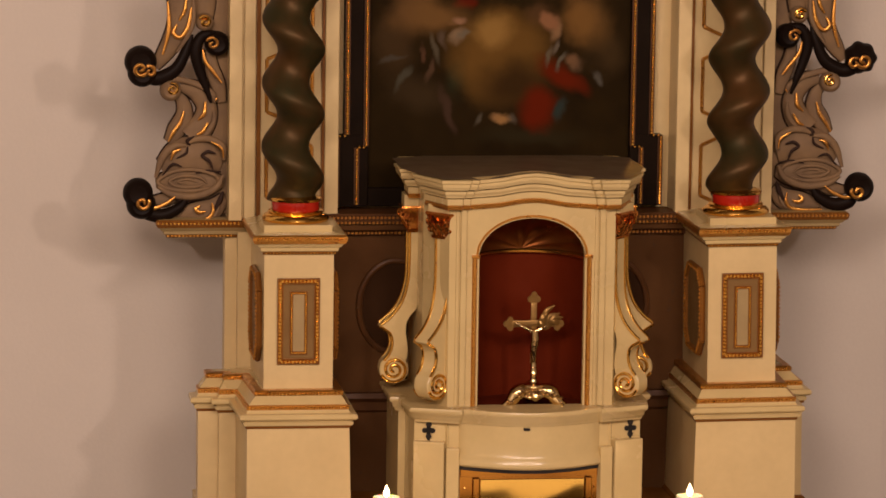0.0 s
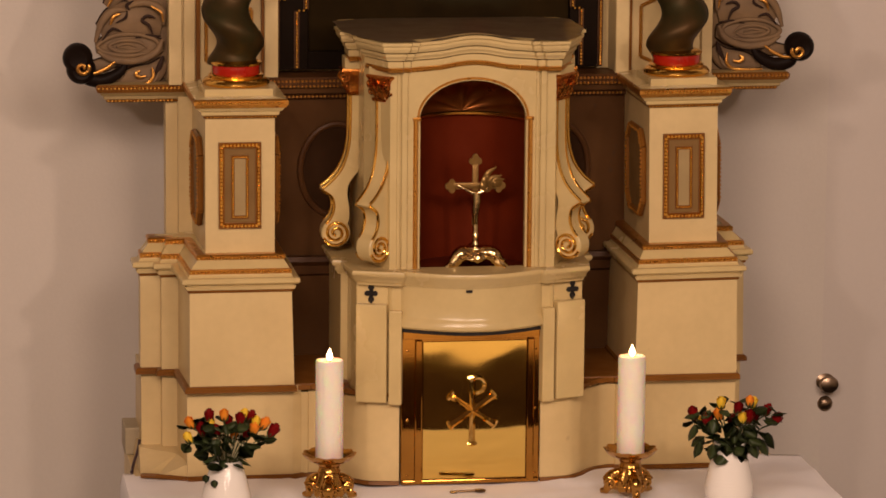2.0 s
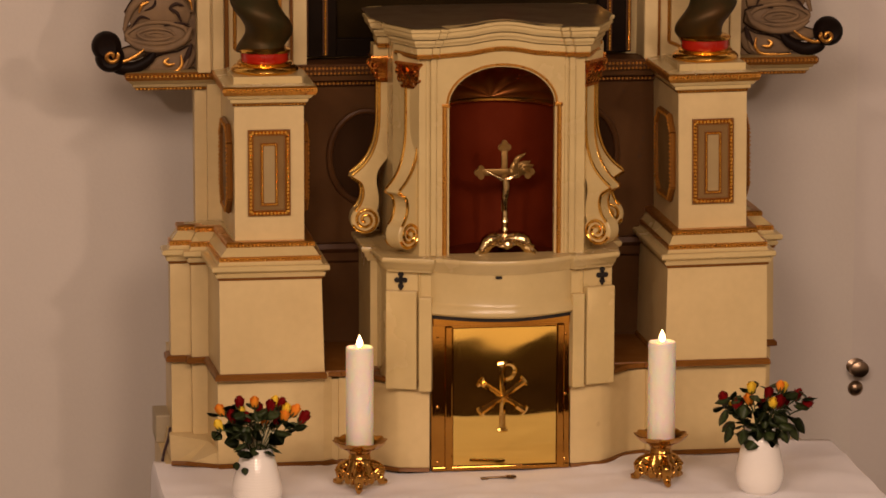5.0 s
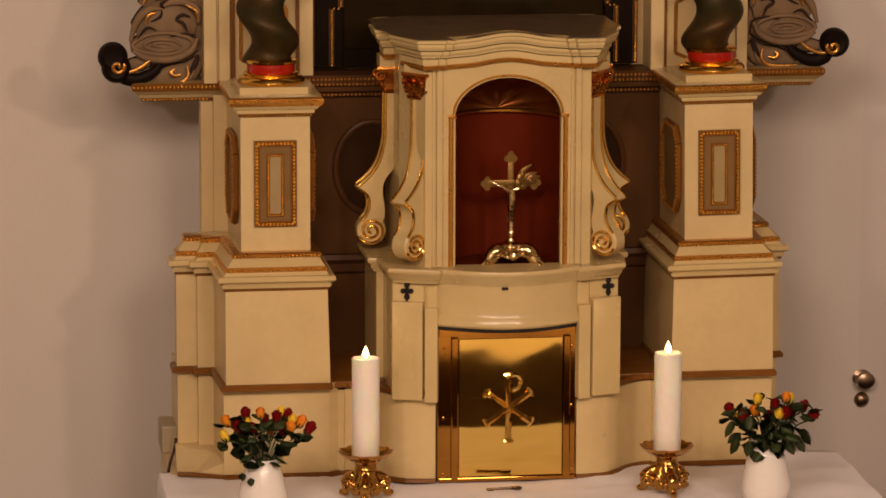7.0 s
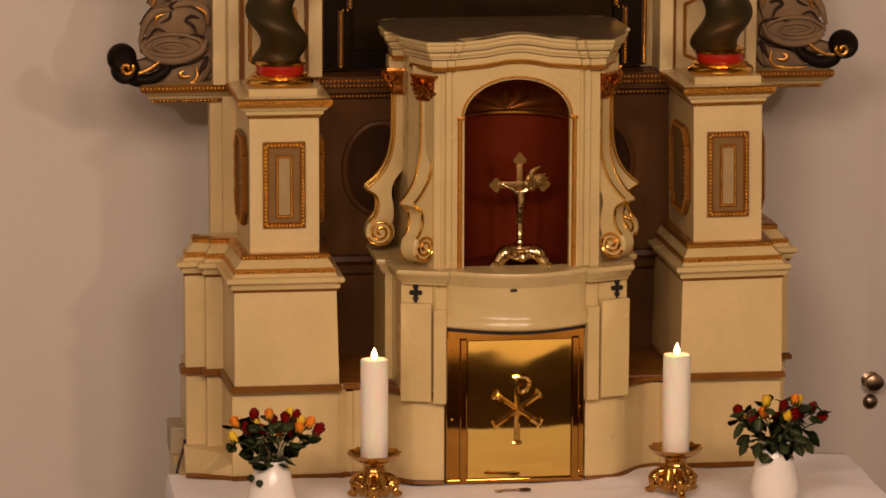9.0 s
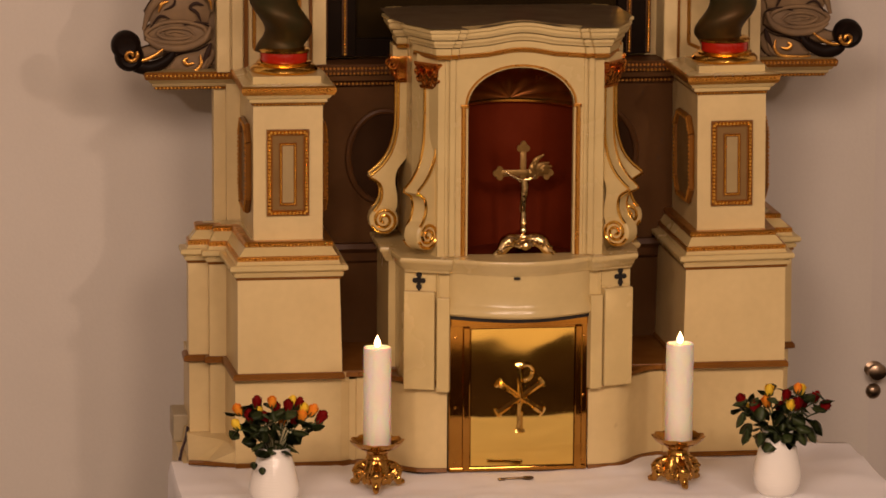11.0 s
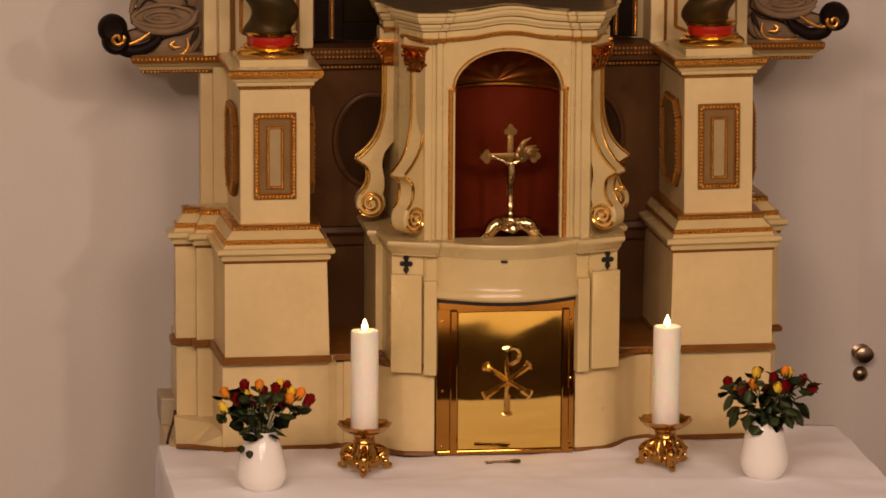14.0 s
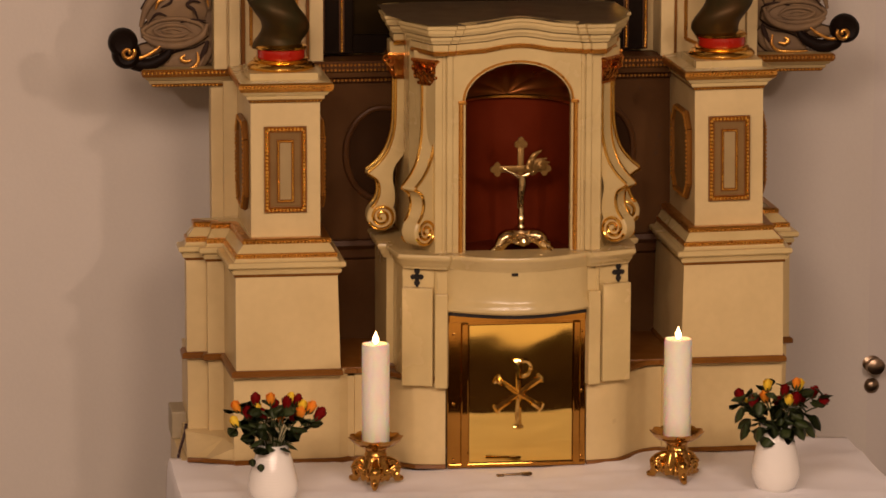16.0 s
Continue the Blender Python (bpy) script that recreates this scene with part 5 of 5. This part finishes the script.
def candlestick():
    t = thing("candlestick", (0, 0, 0), "cast brass candlestick with three feet and scalloped dish", "candlestick", "candlesticks on the altar")
    bm = lathe(bmesh.new(), [(0.018, 0.112), (0.040, 0.114), (0.058, 0.121), (0.072, 0.132), (0.079, 0.142), (0.076, 0.1425), (0.066, 0.134), (0.050, 0.126), (0.030, 0.122), (0.01, 0.122)], 72,
               wave=lambda a, j: 1 + (0.035 * math.cos(12 * a) if 2 <= j <= 6 else 0))
    for v in bm.verts:
        r = math.hypot(v.co.x, v.co.y)
        if r > 0.06:
            v.co.z += 0.0015 * math.cos(12 * math.atan2(v.co.y, v.co.x))
    part("dish", bm, CASTBRASS, t, "scalloped brass drip dish", smooth=True)
    bm = lathe(bmesh.new(), [(0.030, 0.012), (0.044, 0.018), (0.047, 0.030), (0.044, 0.045), (0.038, 0.060), (0.032, 0.074), (0.029, 0.084), (0.034, 0.089), (0.031, 0.095), (0.030, 0.102), (0.037, 0.110), (0.039, 0.114)], 48,
               wave=lambda a, j: 1 + (0.07 * math.cos(9 * a) if j < 7 else 0.02 * math.cos(12 * a)))
    part("stem", bm, CASTBRASS, t, "ribbed cast brass stem", smooth=True)
    for k in range(3):
        a = radians(-99 + 120 * k)
        bm = bmesh.new()
        c, s = math.cos(a), math.sin(a)
        tube(bm, [(0.020 * c, 0.020 * s, 0.074), (0.043 * c, 0.043 * s, 0.064), (0.061 * c, 0.061 * s, 0.046), (0.064 * c, 0.064 * s, 0.026), (0.074 * c, 0.074 * s, 0.009)],
             [0.008, 0.015, 0.020, 0.015, 0.010], n=6, seg=14)
        tube(bm, [(0.064 * c, 0.064 * s, 0.009), (0.076 * c, 0.076 * s, 0.010), (0.089 * c, 0.089 * s, 0.0075)], [0.008, 0.0105, 0.0065], n=4, seg=10)
        for e in (-1, 1):
            d = Vector((-s * e, c * e, 0))
            tube(bm, spiral(Vector((0.054 * c, 0.054 * s, 0.036)) + d * 0.020, 0.018, 0.004, 1.5, 0.5, (c, s, 0), (0, 0, 1), 16), [0.0060] * 16, n=1, seg=8)
            tube(bm, spiral(Vector((0.044 * c, 0.044 * s, 0.061)) + d * 0.013, 0.009, 0.002, 1.2, 0.5, (c, s, 0), (0, 0, 1), 12), [0.0040] * 12, n=1, seg=7)
        for h, r, q in ((0.066, 0.048, 0.007), (0.048, 0.075, 0.008), (0.030, 0.075, 0.006)):
            lathe(bm, [(0.002, -q * 0.8), (q * 0.8, -q * 0.4), (q, 0), (q * 0.8, q * 0.4), (0.002, q * 0.8)], 10, (r * c, r * s, h))
        part("scroll_foot", bm, CASTBRASS, t, smooth=True)
        # a leaf mask between the feet
        bm = bmesh.new()
        c, s = math.cos(a + math.pi / 3), math.sin(a + math.pi / 3)
        for e, h, q in ((0.0, 0.044, 0.011), (0.35, 0.032, 0.008), (-0.35, 0.032, 0.008), (0.0, 0.022, 0.009)):
            ce, se = math.cos(a + math.pi / 3 + e), math.sin(a + math.pi / 3 + e)
            lathe(bm, [(0.002, -q), (q * 0.8, -q * 0.5), (q, 0), (q * 0.8, q * 0.5), (0.002, q)], 12, (0.040 * ce, 0.040 * se, h))
        part("leaf_boss", bm, CASTBRASS, t, smooth=True)
    return t


def candle():
    t = thing("candle", (0, 0, 0), "thick white altar candle, lit, on a brass candlestick", "candle", "lit candles on the altar")
    bm = lathe(bmesh.new(), [(0.0395, 0), (0.0405, 0.002), (0.0405, 0.292), (0.0395, 0.297), (0.036, 0.2985), (0.030, 0.2955), (0.012, 0.290), (0.004, 0.2895)], 40)
    for v in bm.verts:
        if v.co.z > 0.29:
            v.co.z += 0.0022 * noise.noise(Vector((v.co.x * 40, v.co.y * 40, 3)))
    part("wax", bm, WAX, t, smooth=True)
    part("wick", tube(bmesh.new(), [(0, 0, 0.286), (0.0005, 0, 0.296), (0.002, 0, 0.304)], [0.0012, 0.0012, 0.001], n=4, seg=6), NEARBLACK, t)
    bm = lathe(bmesh.new(), [(0.002, 0.296), (0.0065, 0.300), (0.0098, 0.307), (0.0094, 0.313), (0.0062, 0.321), (0.0026, 0.329), (0.0006, 0.334)], 16)
    part("flame", bm, FLAME, t, "bright yellow candle flame", smooth=True)
    return t


def vase():
    outer = spline([(0.050, 0, 0.003), (0.060, 0, 0.012), (0.069, 0, 0.030), (0.0720, 0, 0.048), (0.0705, 0, 0.068), (0.0635, 0, 0.098), (0.0550, 0, 0.128), (0.0480, 0, 0.150), (0.0460, 0, 0.162), (0.0480, 0, 0.173)], 16)
    prof = [(0.046, 0.0)] + [(q.x + 0.00016 * math.sin(q.z * 760), q.z) for q in outer] + [(0.0455, 0.1735), (0.0435, 0.164), (0.044, 0.15), (0.050, 0.12)]
    return lathe(bmesh.new(), prof, 48)


def rose_bloom(size, seed):
    """A half-open rose: overlapping cupped petals round a bud; grows along +z from its base."""
    rnd = random.Random(seed)
    bm = bmesh.new()
    for ring, (n, r0, r1, h) in enumerate(((3, 0.20, 0.08, 1.12), (4, 0.34, 0.26, 1.04), (5, 0.42, 0.46, 0.86))):
        for k in range(n):
            a0 = 2 * math.pi * (k + 0.5 * ring) / n + rnd.uniform(-0.15, 0.15)
            span = 2 * math.pi / n * 0.72
            cols = []
            for i in range(5):
                u = -1 + i / 2
                col = []
                for j in range(4):
                    v = j / 3
                    r = (0.10 + (r0 - 0.10) * math.sin(min(1, v * 1.6) * math.pi / 2) + (r1 - r0) * v ** 3) * (1 + 0.06 * rnd.uniform(-1, 1))
                    z = h * v * (1 - 0.12 * u * u * v)
                    a = a0 + span * u * (0.5 + 0.5 * math.sin(min(1, v * 1.5) * math.pi / 2))
                    col.append(bm.verts.new((r * math.cos(a) * size, r * math.sin(a) * size, z * size * 1.15)))
                cols.append(col)
            for a, b in zip(cols, cols[1:]):
                for j in range(3):
                    bm.faces.new((a[j], b[j], b[j + 1], a[j + 1]))
    lathe(bm, [(0.04 * size, -0.12 * size), (0.16 * size, 0.0), (0.30 * size, 0.22 * size), (0.22 * size, 0.5 * size)], 8)
    return bm


def leaf_mesh(length, width, seed):
    rnd = random.Random(seed)
    bm = bmesh.new()
    rows = []
    for i in range(7):
        v = i / 6
        w = 1.3 * width * math.sin(math.pi * v ** 0.8) ** 0.8 * (1 + 0.05 * (-1) ** i) * 0.5
        droop = -0.25 * length * v * v
        rows.append([bm.verts.new((x, length * v, droop - abs(x) * 0.35)) for x in (-w - 1e-4, 0.0, w + 1e-4)])
    for a, b in zip(rows, rows[1:]):
        for k in range(2):
            bm.faces.new((a[k], a[k + 1], b[k + 1], b[k]))
    g = bmesh.ops.solidify(bm, geom=bm.faces[:], thickness=0.0006)
    return bm


def bouquet(x, y, roses, leaves, seed, lift):
    t = thing("rose_bouquet", (x, y, TOP + 0.15), "bunch of red, orange and yellow roses in a white vase", "flowers", "rose bouquets on the altar")
    rnd = random.Random(seed)
    mouth = Vector((x, y, TOP + 0.168))
    roses = [(dx, dz - 0.010 + lift, colour) for dx, dz, colour in roses]
    for k, (dx, dz, colour) in enumerate(roses):
        depth = rnd.uniform(-0.080, 0.0) * (1 - abs(dx) / 0.2)
        head = Vector((x + dx, y + depth, TOP + dz))
        lean = (head - mouth).normalized()
        way = (lean + Vector((0, 0, 0.9)) + Vector((rnd.uniform(-.25, .25), rnd.uniform(-.35, .1), 0))).normalized()
        base = head - way * 0.018
        bm = rose_bloom(0.0305 * rnd.uniform(0.88, 1.12) * (1.05 if colour == "dark_red" else 0.95), seed * 100 + k)
        bm.transform(Matrix.Translation(base) @ way.to_track_quat("Z", "Y").to_matrix().to_4x4())
        rose = part("rose", bm, PETAL[colour], t, colour.replace("_", " ") + " half-open rose", smooth=True)
        bm = tube(bmesh.new(), [Vector((x + dx * 0.12, y + depth * 0.2, TOP + 0.10)), mouth + Vector((dx * 0.22, depth * 0.3, 0.0)), base.lerp(mouth, 0.35) + Vector((0, 0, 0.008)), base],
                  [0.0022, 0.0022, 0.002, 0.003], n=5, seg=6)
        part("stem", bm, STEM, rose, smooth=True)
        # green cup
        bm = bmesh.new()
        side = way.orthogonal().normalized()
        for q in range(5):
            d = Matrix.Rotation(2 * math.pi * q / 5, 3, way) @ side
            tube(bm, [base - way * 0.002, base + d * 0.010 + way * 0.005, base + d * 0.013 + way * 0.016], [0.003, 0.003, 0.0006], n=3, seg=4, squash=(1, 0.4))
        part("calyx", bm, LEAF, rose, smooth=True)
    shapes = []
    for k in range(5):
        b = leaf_mesh(0.034 + 0.0045 * k, 0.023 + 0.0035 * k, k)
        me = bpy.data.meshes.new("leaf")
        b.to_mesh(me)
        b.free()
        for f in me.polygons:
            f.use_smooth = True
        me.materials.append(LEAF)
        shapes.append(me)

    def leaf(p, way, roll, me):
        ob = new("leaf", me)
        ob.parent = t
        m = Matrix.Translation(p) @ way.to_track_quat("Y", "Z").to_matrix().to_4x4() @ Matrix.Rotation(roll, 4, "Y")
        ob.matrix_parent_inverse = Matrix.Translation(t.location).inverted()
        ob.matrix_basis = m
    for k in range(leaves):
        a = rnd.uniform(0, 2 * math.pi)
        z = rnd.uniform(0.188, 0.290 + lift)
        r = (0.045 + 0.55 * (z - 0.175)) * rnd.uniform(0.35, 1.15) if z < 0.26 else rnd.uniform(0.02, 0.105)
        p = Vector((x + 1.15 * r * math.cos(a), y + 0.75 * r * math.sin(a), TOP + z))
        way = Vector((math.cos(a) + rnd.uniform(-.5, .5), math.sin(a) + rnd.uniform(-.5, .5), rnd.uniform(-0.7, 0.5))).normalized()
        leaf(p, way, rnd.uniform(-0.8, 0.8), shapes[k % 5])
    for k in range(22):
        dx, dz, colour = roses[k % len(roses)]
        p = Vector((x + dx * 0.75 + rnd.uniform(-0.02, 0.02), y + rnd.uniform(-0.05, 0.03), TOP + dz - rnd.uniform(0.02, 0.05)))
        leaf(p, Vector((rnd.uniform(-1, 1), rnd.uniform(-1, 0.3), rnd.uniform(-0.3, 0.7))).normalized(), rnd.uniform(-0.8, 0.8), shapes[k % 3])
    for k in range(14):
        a = 2 * math.pi * k / 14
        p = Vector((x + 0.035 * math.cos(a), y + 0.035 * math.sin(a), TOP + 0.175 + 0.01 * (k % 3)))
        leaf(p, Vector((math.cos(a), math.sin(a), rnd.uniform(-0.4, 0.3))).normalized(), rnd.uniform(-0.5, 0.5), shapes[k % 5])
    return t, leaf, shapes


def filler(t, x, y, seed):
    """Pale thin stems between the roses."""
    rnd = random.Random(seed)
    bm = bmesh.new()
    for k in range(26):
        a, r = rnd.uniform(0, 2 * math.pi), rnd.uniform(0.01, 0.05)
        top = Vector((x + r * math.cos(a), y - 0.02 + 0.6 * r * math.sin(a), TOP + rnd.uniform(0.205, 0.262)))
        tube(bm, [Vector((x + 0.2 * r * math.cos(a), y + 0.2 * r * math.sin(a), TOP + 0.16)), top], [0.0016, 0.0012], n=2, seg=5)
        lathe(bm, [(0.001, -0.003), (0.004, 0.0), (0.001, 0.004)], 6, top)
    part("filler_stems", bm, PALESTEM, t, "pale filler stems")


def on_the_altar():
    stick, wax = candlestick(), candle()
    first = [(-0.442, -0.140), (0.446, -0.180)]
    stick.location = (*first[0], TOP + 0.004)
    wax.location = (*first[0], TOP + 0.126)
    copy_thing(stick, pose(*first[1], TOP + 0.004, 0, 0, 14))
    copy_thing(wax, pose(*first[1], TOP + 0.126))
    for k, (x, y) in enumerate(((-0.760, -0.315), (0.706, -0.352))):
        ob = part("vase", vase(), CHINA, smooth=True)
        ob.location = (x, y, TOP + 0.004)
        ob.data.transform(Matrix.Diagonal((1.0, 1.0, 1.0, 1.0) if k == 0 else (0.98, 0.98, 1.13, 1.0)))
        tagged(ob, "white glazed porcelain vase holding cut roses", "vase", "vases on the altar")
    r, o, w = "dark_red", "orange", "yellow"
    t, leaf, shapes = bouquet(-0.760, -0.315, [(-0.012, 0.318, o), (-0.105, 0.287, o), (-0.112, 0.248, w), (-0.045, 0.285, w), (-0.072, 0.268, r), (0.002, 0.290, r), (0.035, 0.302, r),
                                               (0.058, 0.252, r), (0.132, 0.258, r), (0.022, 0.250, o), (0.052, 0.308, w), (0.082, 0.288, w), (0.108, 0.280, o), (0.070, 0.302, r), (-0.05, 0.305, r), (-0.030, 0.262, r), (0.075, 0.268, o)], 50, 3, 0.013)
    small = shapes[0].copy()
    small.transform(Matrix.Scale(0.72, 4))
    filler(t, -0.760, -0.315, 5)
    for dx, dz in ((-0.066, 0.128), (-0.042, 0.112)):
        leaf(Vector((-0.760 + dx, -0.372, TOP + dz + 0.02)), Vector((0.1, -0.3, -1)).normalized(), 0.4, small)
    t, leaf, shapes = bouquet(0.706, -0.352, [(-0.040, 0.315, w), (0.043, 0.322, o), (0.062, 0.308, w), (0.008, 0.302, r), (0.040, 0.272, r), (-0.044, 0.278, o), (0.020, 0.272, w), (-0.115, 0.280, r),
                                              (-0.090, 0.254, w), (0.004, 0.247, r), (0.105, 0.284, r), (0.132, 0.255, r), (-0.078, 0.262, r), (0.070, 0.262, r)], 66, 8, 0.022)
    for dx, dz, k in ((-0.100, 0.215, 4), (-0.062, 0.205, 3), (0.10, 0.235, 4), (-0.115, 0.265, 4), (0.06, 0.205, 3), (0.085, 0.215, 4), (0.02, 0.200, 4), (-0.02, 0.215, 3)):
        leaf(Vector((0.706 + dx, -0.395, TOP + dz)), Vector((dx * 5, -0.3, -0.75)).normalized(), 0.2, shapes[k])
    # loose cable hanging beside the foot of the retable
    bm = tube(bmesh.new(), [(-0.952, 0.46, 1.058), (-0.962, 0.40, 1.040), (-0.984, 0.31, 1.008), (-0.990, 0.27, 0.960), (-0.992, 0.262, 0.60)], [0.0045] * 5, n=6, seg=8)
    cable = part("cable", bm, CABLE, smooth=True)
    tagged(cable, "thin dark purple cable hanging beside the retable foot", "cable")
    # small key lying on the cloth
    k = thing("key", (-0.027, -0.095, TOP + 0.004), "small dark brass key lying on the altar cloth", "key")
    bm = tube(bmesh.new(), [(-0.078, -0.098, TOP + 0.009), (-0.03, -0.095, TOP + 0.009), (0.000, -0.092, TOP + 0.009)], [0.0032, 0.0035, 0.004], n=4, seg=8)
    box(bm, -0.077, -0.058, -0.112, -0.098, TOP + 0.006, TOP + 0.011, 0.001)
    part("shank", bm, KEYMETAL, k, smooth=True)
    bm = lathe(bmesh.new(), [(0.012, 0), (0.0145, 0.002), (0.0145, 0.005), (0.012, 0.007)], 20)
    bm.transform(Matrix.Translation((0.012, -0.090, TOP + 0.005)) @ Matrix.Diagonal((1.25, 0.9, 1, 1)))
    part("bow", bm, KEYMETAL, k, smooth=True)



room()
table()
retable()
painting()
tabernacle()
crucifix()
on_the_altar()
